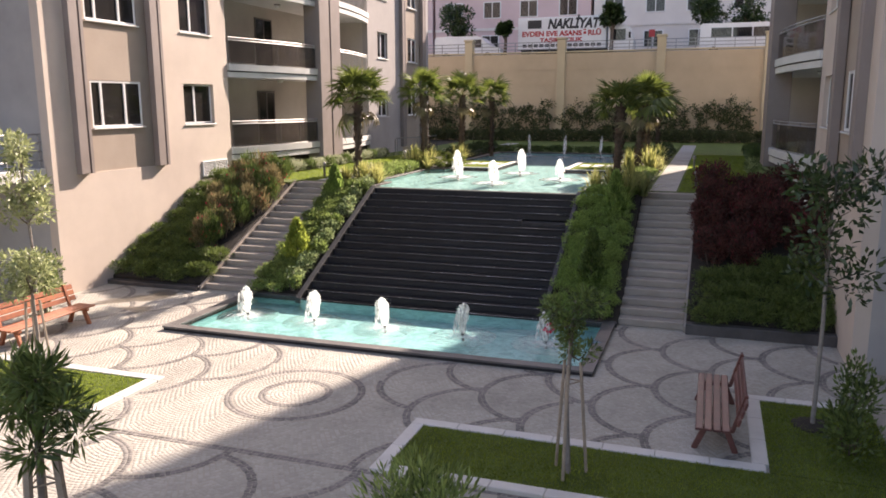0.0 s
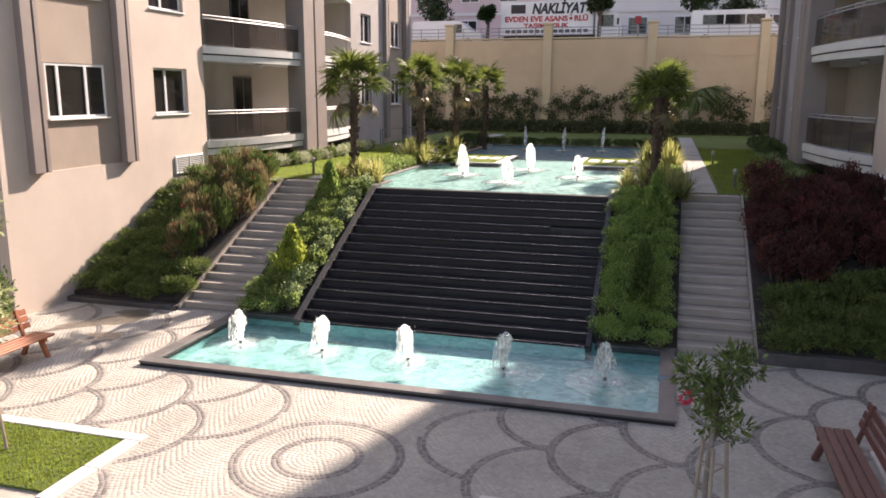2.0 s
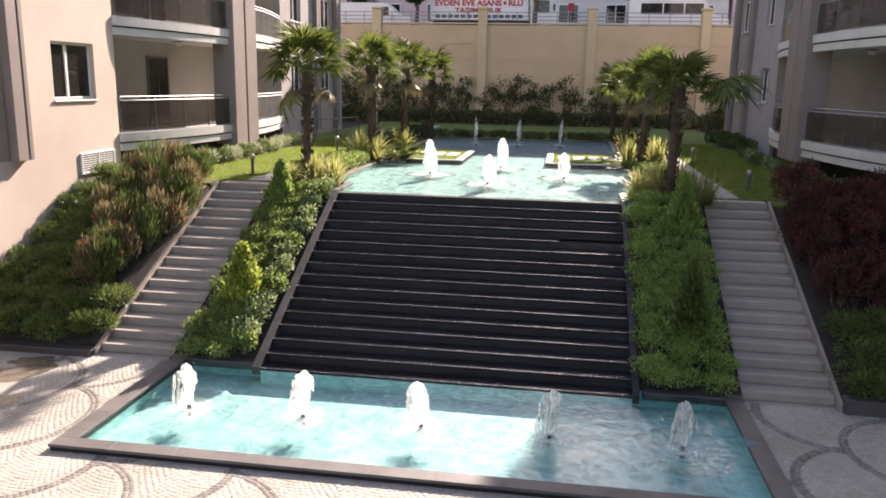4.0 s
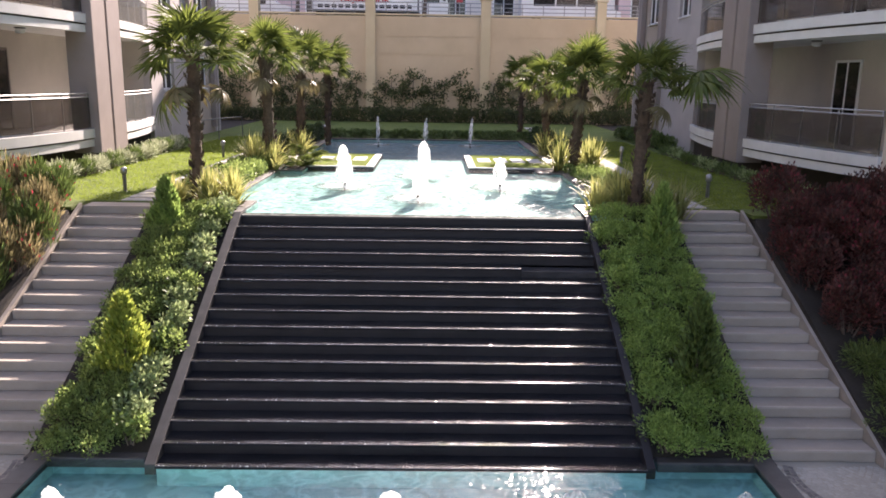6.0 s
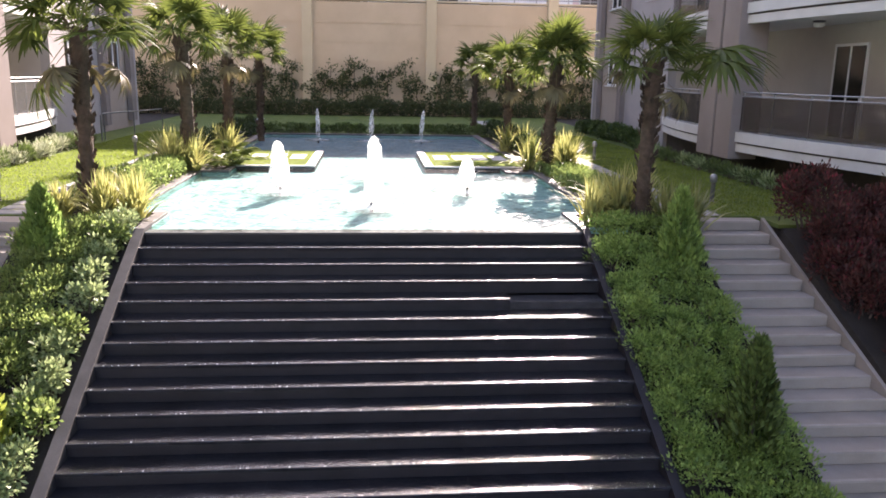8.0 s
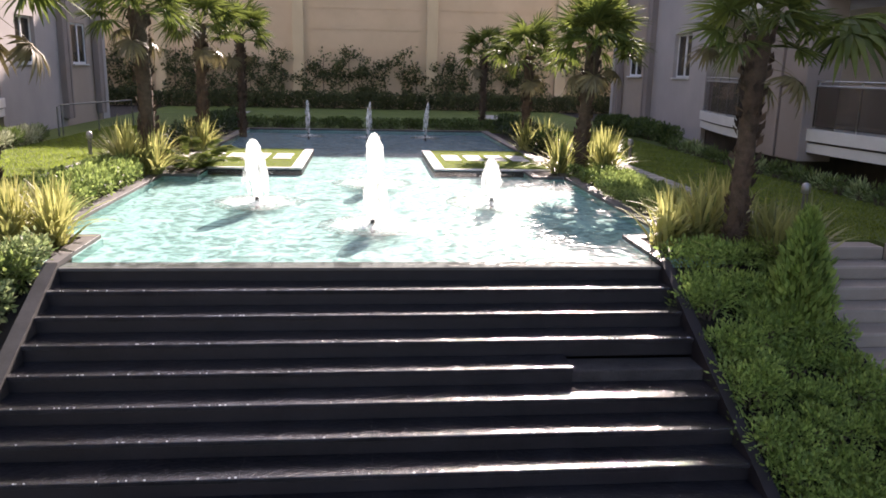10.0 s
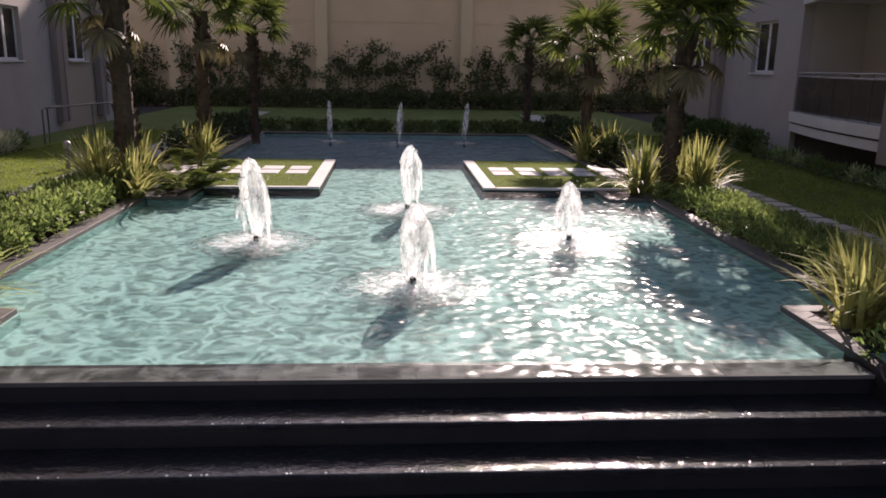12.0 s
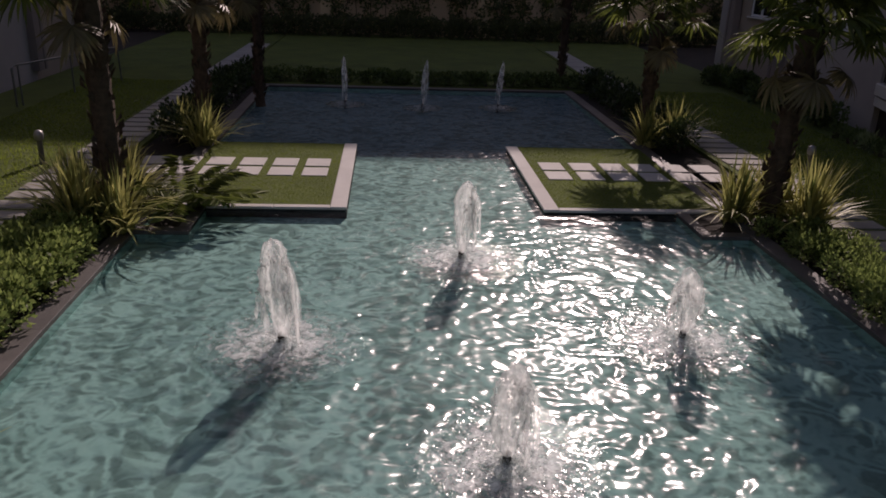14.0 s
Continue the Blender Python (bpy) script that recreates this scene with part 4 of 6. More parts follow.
def building(s):
    bld = thing("apartment_building", "beige rendered apartment block with mauve fins and curved balconies" + (", sunlit" if s < 0 else ", in shade"), "building", "apartment blocks")
    holes1, holes2, holes3, holes4 = [], [], [], []
    for k in range(0, 6):
        za, zb = 4.83 + S * k, 6.25 + S * k
        holes1.append((-5.27, -3.05, za, zb))
        holes2.append((-0.92, 0.83, za, zb))
        holes3.append((16.1, 17.5, za, zb))
        holes4.append((20.7, 22.1, za, zb))
    for ya, yb, za, zb, hol in ((-7.0, -5.85, -0.05, ZTOP, []), (-5.85, -2.38, -0.05, 3.5, []), (-2.38, 1.8, -0.05, ZTOP, holes2), (14.8, 19.6, 2.0, ZTOP, holes3), (23.4, 24.2, 2.0, ZTOP, [])):
        g = Geo()
        facade_pieces(g, s, FACE, FACE + 0.3, ya, yb, za, zb, hol)
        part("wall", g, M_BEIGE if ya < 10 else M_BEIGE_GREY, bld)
    for ya, yb, za, hol in ((-5.85, -2.38, 3.5, holes1), (19.6, 23.4, 2.0, holes4)):
        g = Geo()
        facade_pieces(g, s, FACE + 0.04, FACE + 0.3, ya, yb, za, ZTOP, hol)
        part("recessed_panel", g, M_TAUPE, bld, "taupe panel between the fins")
    # fins
    for y, zb in ((-5.85, 3.5), (-2.38, 3.5), (19.6, 3.0), (23.0, 3.0)):
        fin = part("fin", Geo().cbox(X(FACE - 0.2, s), X(FACE + 0.02, s), y - 0.27, y + 0.08, zb, ZTOP, 0.012), M_FIN, bld, "mauve vertical fin")
        part("joint", Geo().box(X(FACE - 0.14, s), X(FACE + 0.02, s), y + 0.08, y + 0.14, zb + 0.02, ZTOP), M_FIN_DARK, fin)
        part("fin_edge", Geo().cbox(X(FACE - 0.2, s), X(FACE + 0.02, s), y + 0.14, y + 0.27, zb, ZTOP, 0.01), M_FIN, fin)
    # balcony recess
    for ua, ub, ya, yb in ((1.7, 2.0, 1.5, 15.1), (0.3, 1.7, 1.5, 1.8), (0.3, 1.7, 14.8, 15.1)):
        part("recess_wall", Geo().box(X(FACE + ua, s), X(FACE + ub, s), ya, yb, 2.0, ZTOP), M_RECESS, bld)
    # brown taken near black to paint the shade below the balconies
    part("plinth", Geo().box(X(FACE + 0.15, s), X(FACE + 0.45, s), 1.8, 14.8, 2.0, 3.42), M_BASE, bld, "brown plinth, the shade below the balconies put into its colour")
    for k in range(6):
        balcony(bld, s, k)
    for a, b in ((7.28, 8.22), (8.34, 9.28)):
        part("column", Geo().cbox(X(9.22, s), X(10.0, s), a, b, 3.16, ZTOP, 0.02), M_FIN, bld, "mauve twin column in front of the balconies")
    part("column_joint", Geo().box(X(9.34, s), X(10.0, s), 8.22, 8.34, 3.18, ZTOP), M_FIN_DARK, bld)
    # inner body: end walls, set-back part and roof
    for ua, ub, ya, yb, za in ((0.3, 14, 23.9, 24.2, 2.0), (0.3, 2.4, -7.0, -6.7, -0.05), (2.4, 2.7, -30.0, -7.0, -0.05), (13.7, 14, -30.0, 23.9, -0.05)):
        # grey where the facade is beige: these walls' shade is in the colour
        part("end_wall", Geo().box(X(FACE + ua, s), X(FACE + ub, s), ya, yb, za, ZTOP), M_GREYWALL, bld)
    part("roof", Geo().box(X(FACE - 0.1, s), X(FACE + 14.1, s), -7.1, 24.3, ZTOP, ZTOP + 0.4).box(X(FACE + 2.3, s), X(FACE + 14.1, s), -30.1, -7.1, ZTOP, ZTOP + 0.4), M_GREYWALL, bld)
    for k in range(0, 3):
        za, zb = 4.83 + S * k, 6.25 + S * k
        window(bld, s, -5.27, -3.05, za, zb, FACE - 0.07, (0.2, 0.66), "white-framed three-light window")
        window(bld, s, -0.92, 0.83, za, zb, FACE, (0.42,), "white-framed two-light window")
        window(bld, s, 16.1, 17.5, za, zb, FACE, (0.5,), "white-framed two-light window")
        window(bld, s, 20.7, 22.1, za, zb, FACE - 0.05, (0.5,), "white-framed two-light window")
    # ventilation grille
    # near-black backing paints the darkness behind the slats
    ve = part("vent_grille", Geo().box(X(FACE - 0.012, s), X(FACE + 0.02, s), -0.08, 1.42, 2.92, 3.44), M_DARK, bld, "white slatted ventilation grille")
    g = Geo()
    for a, b, c, d in ((-0.1, 1.44, 2.9, 2.95), (-0.1, 1.44, 3.41, 3.46), (-0.1, -0.05, 2.95, 3.41), (1.39, 1.44, 2.95, 3.41), (0.645, 0.695, 2.95, 3.41)):
        g.cbox(X(FACE - 0.05, s), X(FACE + 0.01, s), a, b, c, d, 0.006)
    part("frame", g, M_PVC, ve)
    for i in range(8):
        z = 2.965 + i * 0.056
        for a, b in ((-0.05, 0.645), (0.695, 1.39)):
            part("slat", Geo().box(X(FACE - 0.036, s), X(FACE - 0.014, s), a, b, z, z + 0.026), M_PVC, ve)
    # set-back balcony by the courtyard's corner
    u = FACE + (0.34 if s < 0 else 1.05)
    ba = part("corner_balcony", Geo().cbox(X(u - 0.12, s), X(FACE + 2.4, s), -10.5, -7.0, 3.42, 3.74, 0.02), M_WHITE, bld, "small corner balcony with metal rails")
    for z in (3.97, 4.22, 4.47, 4.71):
        part("rail", Geo().tube([(X(u, s), -10.4, z), (X(u, s), -7.0, z)], 0.022, 6), M_STEEL, ba)
    for y in (-10.4, -9.3, -8.2, -7.1):
        part("rail_post", Geo().tube([(X(u, s), y, 3.72), (X(u, s), y, 4.73)], 0.022, 6), M_STEEL, ba)
    return bld


for s in (-1, 1):
    building(s)

# ---------------------------------------------------------------- palms
def frond_mesh(name, rng, mat, size=0.5, droop=0.2, n=27):
    """A fan leaf: petiole along +x from the origin, then a disc of narrow leaflets."""
    stem = 0.7
    v, f = [], []

    def strip(p0, d, ln, wd, sag):
        d = Vector(d).normalized()
        side = d.cross(Vector((0, 0, 1))).normalized()
        up = side.cross(d)
        for i, t in enumerate((0.0, 0.45, 0.8, 1.0)):
            c = Vector(p0) + d * ln * t + Vector((0, 0, -sag * ln * t * t))
            w = wd * (0.35, 1.0, 0.6, 0.04)[i] / 2
            v.extend([c - side * w + up * w * 0.5, c, c + side * w + up * w * 0.5])
        b = len(v) - 12
        for i in range(3):
            f.append((b + 3 * i, b + 3 * i + 1, b + 3 * i + 4, b + 3 * i + 3))
            f.append((b + 3 * i + 1, b + 3 * i + 2, b + 3 * i + 5, b + 3 * i + 4))

    strip((0, 0, 0), (1, 0, 0.05), stem, 0.03, 0.05)
    for k in range(n):
        a = (k / (n - 1) - 0.5) * 2 * 2.3
        ln = size * (1.0 - 0.22 * abs(a) / 2.3) * rng.uniform(0.9, 1.08)
        strip((stem, 0, -0.02), (math.cos(a), math.sin(a), 0.12 * rng.uniform(-1, 1)), ln, 0.06, droop * rng.uniform(0.6, 1.5))
    return raw_mesh(name, [tuple(p) for p in v], f, mat)


prng = np.random.default_rng(11)
FRONDS = [frond_mesh("frond", prng, L_PALM, 0.58, d) for d in (0.15, 0.35, 0.55)]
OLD = [frond_mesh("old_frond", prng, L_DRYPALM, 0.42, 0.6)]


def palm(x, y, z0, h, r, lean, n, label, low=(), spread=1.0, fall=112):
    p = thing("palm_tree", label, "palm tree", "fan palms round the upper pool", at=pose(x, y, z0))
    rg = np.random.default_rng(int(abs(x * 100) + abs(y * 10)))
    k = 18
    pts = [(lean[0] * (i / k) ** 1.5, lean[1] * (i / k) ** 1.5, h * i / k) for i in range(k + 1)]
    r = r * 0.8
    rads = [r * (1.25 if i == 0 else 0.92 + 0.12 * (i % 2) + 0.28 * (i / k) ** 3) for i in range(k + 1)]
    part("trunk", Geo().tube(pts, rads, 10), M_PALMBARK, p, smooth=True)
    m = 170
    t = rg.uniform(0.03, 1, m)
    a = rg.uniform(0, 6.283, m)
    rr = r * (1.0 + 0.28 * t ** 3)
    pp = np.stack([lean[0] * t ** 1.5 + rr * np.cos(a), lean[1] * t ** 1.5 + rr * np.sin(a), h * t], 1)
    dd = np.stack([np.cos(a) * 0.5, np.sin(a) * 0.5, np.ones(m)], 1)
    tagged(part("fibre_sheath", leaf_cloud("fibre_sheath", M_PALMBARK, pp, dd, 0.15, 0.08, rg), None, p, "brown fibrous leaf bases"), kind="stuff")
    top = Vector((lean[0], lean[1], h))
    for i in range(n):
        az = i * 137.5 + rg.uniform(-15, 15)
        q = (i + 0.5) / n
        el = 74 - fall * q + rg.uniform(-8, 8) - (32 if q > 0.9 else 0)
        mm = Matrix.Translation(top + Vector((0, 0, 0.05 - 0.22 * q))) @ pose(0, 0, 0, 0, 0, az) @ pose(0, 0, 0, 0, -el, 0) @ pose(0, 0, 0, rg.uniform(-25, 25)) @ Matrix.Scale(spread * rg.uniform(0.85, 1.12), 4)
        if q < 0.9:
            part("frond", FRONDS[int(rg.integers(3))], None, p, at=mm)
        else:
            part("old_frond", OLD[0], None, p, "browned hanging frond", at=mm)
    for az, el, size in low:
        part("low_frond", FRONDS[2], None, p, "long frond hanging clear of the crown", at=Matrix.Translation(top) @ pose(0, 0, 0, 0, 0, az) @ pose(0, 0, 0, 0, -el, 0) @ Matrix.Scale(size, 4))
    return p


SUNP, SHADEP = "fan palm with a fibrous trunk and sunlit crown", "fan palm with a fibrous trunk beside the pool"
for x, y, h, r, lean, n, lb in ((-5.11, 1.25, 3.1, 0.14, (0.05, 0), 30, SUNP), (-4.86, 7.64, 3.25, 0.175, (-0.1, 0), 25, SUNP),
                               (-4.8, 12.57, 3.25, 0.155, (0.05, 0), 25, SUNP), (-4.37, 16.6, 3.15, 0.13, (0, 0), 21, SHADEP),
                               (4.15, 0.51, 2.72, 0.14, (0.05, 0), 25, SHADEP), (4.15, 7.89, 2.84, 0.16, (0.18, 0), 40, SUNP),
                               (4.05, 13.33, 2.65, 0.14, (0.0, 0), 25, SUNP), (4.0, 21.46, 2.85, 0.13, (0, 0), 21, SHADEP)):
    palm(x, y, TOP - 0.02, h, r, lean, n, lb, ((186, -52, 1.35),) if y < 2 and x < 0 else ((2, 14, 1.6), (-14, 4, 1.45)) if y < 2 else (), 0.84 if y < 2 and x > 0 else 1.0, 84 if y < 2 else 90)

# ---------------------------------------------------------------- shrubs
def shrub(name, x, y, z, rx, ry, rz, mat, n, ln, wd, label, cat, group, seed, up=0.5, shell=0.45, clumps=7, extra=None):
    """A bush of leaf clumps over a few stems."""
    ob = thing(name, label, cat, group, at=pose(x, y, z))
    rg = np.random.default_rng(seed)
    g = Geo()
    P, D = [], []
    for c in range(clumps):
        a = rg.uniform(0, 6.283)
        q = rg.uniform(0.15, 0.7)
        ctr = np.array([rx * q * math.cos(a), ry * q * math.sin(a), rz * rg.uniform(0.45, 0.75)])
        rad = np.array([rx, ry, rz]) * rg.uniform(0.38, 0.55)
        rad[2] = min(rad[2], rz - 0.6 * ctr[2] if rz > ctr[2] else rad[2])
        p, d = ball_points(rg, n // clumps, ctr, rad, shell)
        P.append(p)
        D.append(d)
        g.tube([(0.3 * ctr[0], 0.3 * ctr[1], -0.03), tuple(ctr * 0.8)], [0.018, 0.008], 5)
    P, D = np.concatenate(P), np.concatenate(D)
    keep = P[:, 2] > 0.0
    P, D = P[keep], D[keep]
    D = D + np.array([0, 0, up]) + rg.normal(0, 0.35, D.shape)
    tagged(part("branchwork", g, M_BARK, ob), kind="stuff")
    tagged(part("foliage", leaf_cloud("foliage", mat, P, D, ln, wd, rg), None, ob), kind="stuff")
    if extra:
        m2, k, ln2 = extra
        i = rg.choice(len(P), k)
        tagged(part("blossom", leaf_cloud("blossom", m2, P[i] * 1.04, D[i], ln2, ln2 * 0.7, rg), None, ob), kind="stuff")
    return ob


def slope_z(y):
    return max(0.15, min(TOP, 0.15 + (y + 5.0) / 5.3 * (TOP - 0.18)))


seed = 100
rg0 = np.random.default_rng(77)
# planting strips beside the cascade
for s in (-1, 1):
    mat = L_SHRUB if s < 0 else L_BRIGHT
    for i in range(14):
        y = -4.98 + i * 0.392
        for j, u in enumerate((3.94, 4.45, 4.93) if s < 0 else (3.86, 4.4, 4.93)):
            seed += 1
            yy = y + rg0.uniform(-0.12, 0.12)
            uu = u + rg0.uniform(-0.08, 0.08)
            pale = s < 0 and j == 0
            if pale:
                shrub("pale_edged_shrub", X(uu, s), yy, slope_z(yy), 0.30, 0.32, 0.40, L_VARIEG if i % 4 else L_SHRUB, 560, 0.08, 0.042,
                      "low shrub with pale-edged green leaves beside the cascade", "shrub", "strip shrubs by the cascade", seed, 0.4, 0.3, 9)
            else:
                shrub("low_shrub", X(uu, s), yy, slope_z(yy), 0.40 if 0 < j < 2 or s > 0 else 0.34, 0.42, 0.33 + rg0.uniform(-0.04, 0.05), mat, 1250, 0.06, 0.026,
                      "low rounded green shrub on the sloping strip" if s < 0 else "bright green low shrub on the shaded strip", "shrub", "strip shrubs by the cascade", seed, 0.7, 0.25, 12)


def conifer(x, y, z, h, r, mat, label, seed_):
    ob = thing("dwarf_conifer", label, "conifer", "small cone-shaped conifers", at=pose(x, y, z))
    rg = np.random.default_rng(seed_)
    n = 2600
    t = rg.uniform(0, 1, n) ** 1.15
    a = rg.uniform(0, 6.283, n)
    lob = 1 + 0.22 * np.sin(a * 5 + t * 9) + rg.normal(0, 0.08, n)
    rr = r * (1 - t) ** 0.75 * lob * rg.uniform(0.6, 1, n) * np.minimum(1, 0.55 + t * 3)
    p = np.stack([rr * np.cos(a), rr * np.sin(a), 0.05 + t * h * 0.93], 1)
    d = np.stack([np.cos(a) * 0.5, np.sin(a) * 0.5, np.ones(n) * 1.0], 1) + rg.normal(0, 0.2, (n, 3))
    part("trunk", Geo().tube([(0, 0, -0.05), (0, 0, h * 0.8)], [0.03, 0.01], 6), M_BARK, ob)
    tagged(part("foliage", leaf_cloud("foliage", mat, p, d, 0.13, 0.045, rg), None, ob), kind="stuff")


conifer(-5.25, -0.35, 2.35, 1.1, 0.33, L_BRIGHT, "dark green cone-shaped conifer at the top of the strip", 901)
conifer(-4.85, -3.75, 0.82, 1.28, 0.42, L_LIME, "yellow-green cone-shaped conifer low on the strip", 902)
conifer(4.3, -0.85, 2.2, 1.35, 0.38, L_BRIGHT, "green cone-shaped conifer at the top of the shaded strip", 903)
conifer(4.1, -3.95, 0.8, 1.45, 0.34, L_OLIVE, "thin browned conifer among low shrubs", 904)

# sloping beds beside the buildings: low junipers below, taller shrubs above
for s in (-1, 1):
    k = 0
    for i in range(9):
        for j in range(5):
            y = -4.65 + i * 0.62 + rg0.uniform(-0.15, 0.15)
            u = (7.5 if s < 0 else 7.62) + j * 0.61 + rg0.uniform(-0.15, 0.15)
            u = min(u - (0.3 if j == 0 and i >= 5 else 0), 10.0)
            seed += 1
            high = (j <= 1 and i >= 2) or (j == 2 and i >= 5) if s < 0 else (i >= 4 or (i == 3 and j <= 1))
            if s < 0 and high:
                shrub("bronze_shrub", X(u, s), y, slope_z(y), 0.46, 0.48, 0.9 if j < 3 else 0.42, L_BRONZE if (i + j) % 2 else L_OLIVE, 1500, 0.17, 0.022,
                      "tall feathery bronze-green shrub on the sloping bed", "shrub", "bank shrubs", seed, 2.2, 0.25, 9,
                      (L_PINKFL, 40, 0.08) if (i + j) % 3 != 1 else None)
            elif high:
                shrub("red_leaved_shrub", X(u, s), y, slope_z(y), 0.55, 0.52, rg0.uniform(0.72, 1.0), L_RED, 2300, 0.085, 0.032,
                      "dark red-leaved shrub on the sloping bed", "shrub", "red bank shrubs", seed, 1.0, 0.35, 8,
                      (L_CRIMSON, 170, 0.07) if (i + j) % 2 == 0 else (L_CRIMSON, 60, 0.07))
            else:
                shrub("spreading_juniper", X(u, s), y, slope_z(y) - 0.05, 0.56, 0.56, 0.40, L_JUNIPER, 2400, 0.11, 0.02,
                      "dark green spreading juniper on the sloping bed", "shrub", "bank junipers", seed, 0.25, 0.4, 11)

# shrubs along the upper pool
for s in (-1, 1):
    for i in range(11):
        for j, u in enumerate((4.62, 5.05)):
            y = 2.3 + i * 0.5 + rg0.uniform(-0.1, 0.1)
            seed += 1
            shrub("poolside_shrub", X(u, s), y, TOP, 0.42, 0.40, 0.40 if s < 0 else 0.30, L_SHRUB, 1000, 0.075 if s < 0 else 0.06, 0.042 if s < 0 else 0.026,
                  "low leafy green shrub beside the upper pool", "shrub", "poolside shrubs", seed, 0.5)
    for i in range(9):
        y = 12.6 + i * 0.9
        seed += 1
        shrub("dark_shrub", X(4.95, s), y, TOP, 0.5, 0.5, 0.6, L_DARK, 650, 0.1, 0.05,
              "dark green shrub beside the shaded pool", "shrub", "back pool shrubs", seed, 0.5)
for i in range(18):
    seed += 1
    shrub("edging_shrub", X(-5.0 + i * 0.59), 20.35, TOP, 0.5, 0.42, 0.36, L_DARKGREEN, 700, 0.08, 0.045,
          "low green edging shrub behind the pool", "shrub", "edging shrubs", seed, 0.5)


LEAVES = {}


def sword_leaf(mat, k):
    """One of eight arching leaves of unit length, leaning more and more towards +x."""
    if (mat.name, k) not in LEAVES:
        tilt = 0.06 + 0.12 * k
        v = []
        for t in (0, 0.2, 0.4, 0.6, 0.8, 0.92, 1.0):
            ww = 0.062 * (1 - t ** 2.2) * 0.5 + 0.001
            out, up = math.sin(tilt) * t + 0.35 * tilt * t ** 3, math.cos(tilt) * t - 0.35 * tilt * t ** 3
            v += [(out, -ww, max(up, 0.01)), (out - 0.25 * ww * math.cos(tilt), 0, max(up, 0.01) - 0.25 * ww), (out, ww, max(up, 0.01))]
        f = [(3 * i + q, 3 * i + q + 1, 3 * i + q + 4, 3 * i + q + 3) for i in range(6) for q in (0, 1)]
        LEAVES[mat.name, k] = raw_mesh("leaf", v, f, mat)
    return LEAVES[mat.name, k]


def blade_clump(x, y, z, h, n, label, seed_, mat=None, spread=0.55):
    """A tuft of long arching sword leaves."""
    mat = mat or L_GRASSY
    ob = thing("sword_leaf_clump", label, "ornamental grass", "striped sword-leaf clumps", at=pose(x, y, z))
    rg = np.random.default_rng(seed_)
    v, f = [], []
    if y < 2.0:
        for i in range(38):
            k = min(7, int(8 * (rg.uniform(0, 1) ** 1.2) * spread * 1.5))
            part("leaf", sword_leaf(mat, k), None, ob, at=pose(*rg.normal(0, 0.06, 2), 0, 0, 0, rg.uniform(0, 360)) @ Matrix.Scale(h * rg.uniform(0.9, 1.45), 4))
        n -= 38
    for i in range(n):
        a = rg.uniform(0, 6.283)
        tilt = rg.uniform(0.04, 1.0) ** 1.3 * spread * 1.6
        ln = h * rg.uniform(0.8, 1.4)
        w = rg.uniform(0.038, 0.068)
        bx, by = rg.normal(0, 0.07, 2)
        da = np.array([math.cos(a), math.sin(a)])
        sd = np.array([-math.sin(a), math.cos(a)])
        b = len(v)
        for t in (0, 0.3, 0.6, 0.85, 1.0):
            out = ln * (math.sin(tilt) * t + 0.35 * tilt * t ** 3)
            up = ln * (math.cos(tilt) * t - 0.35 * tilt * t ** 3)
            ww = w * (1 - t ** 2.2) * 0.5 + 0.001
            for q in (-1, 1):
                v.append((bx + da[0] * out + sd[0] * ww * q, by + da[1] * out + sd[1] * ww * q, max(up, 0.01)))
        for t in range(4):
            f.append((b + 2 * t, b + 2 * t + 1, b + 2 * t + 3, b + 2 * t + 2))
    tagged(part("leaf_tuft", raw_mesh("leaf_tuft", v, f, mat), None, ob), kind="stuff")


YL = "tuft of yellow-striped sword leaves by the upper pool"
for i, (x, y, h, n) in enumerate(((-4.75, 0.85, 0.66, 100), (-5.0, 1.85, 0.62, 80), (-4.5, 1.55, 0.66, 80), (-5.5, 0.95, 0.55, 80), (3.95, 1.1, 0.8, 90), (4.45, 1.5, 0.8, 70), (3.9, 1.9, 0.6, 50), (3.45, 0.95, 0.65, 60), (-4.3, 0.95, 0.65, 60),
                                 (-5.25, 7.35, 0.9, 110), (-5.0, 8.35, 0.9, 110), (-4.75, 7.3, 0.75, 80), (-5.5, 8.1, 0.8, 80), (3.8, 8.1, 0.85, 80), (4.65, 7.65, 0.9, 90), (4.55, 8.3, 0.8, 60),
                                 (-4.75, 12.2, 0.8, 80), (-5.2, 12.8, 0.7, 60), (4.0, 12.9, 0.8, 70), (4.6, 13.1, 0.8, 70), (-5.4, 9.6, 0.6, 50), (4.9, 9.4, 0.6, 50))):
    blade_clump(x, y, TOP, h, int(n * 1.7), YL, 300 + i, None, 0.62)
for i, (x, y) in enumerate(((4.75, 0.9), (5.0, 0.4), (4.6, 0.2))):
    blade_clump(x, y, TOP - 0.05, 0.7, 70, "tuft of green sword leaves under a palm", 340 + i, L_SWORD)

# young feather palm beside the left island
cy = thing("young_feather_palm", "small feather-leaved palm overhanging the island", "palm tree", "", at=pose(-4.2, 8.4, TOP))
crg = np.random.default_rng(8)
for i in range(19):
    a, el = i * 2.4, crg.uniform(0.35, 1.2)
    P, D = [], []
    for t in np.linspace(0.1, 1, 30):
        out, up = 1.25 * t * math.cos(el), 1.25 * t * math.sin(el) - 0.5 * t * t
        for q in (-1, 1):
            P.append((math.cos(a) * out, math.sin(a) * out, max(up, 0.03)))
            D.append((math.cos(a) * 0.8 - q * math.sin(a), math.sin(a) * 0.8 + q * math.cos(a), -0.1))
    part("frond", leaf_cloud("frond", L_PALM, np.array(P), np.array(D), 0.28, 0.042, crg), None, cy)

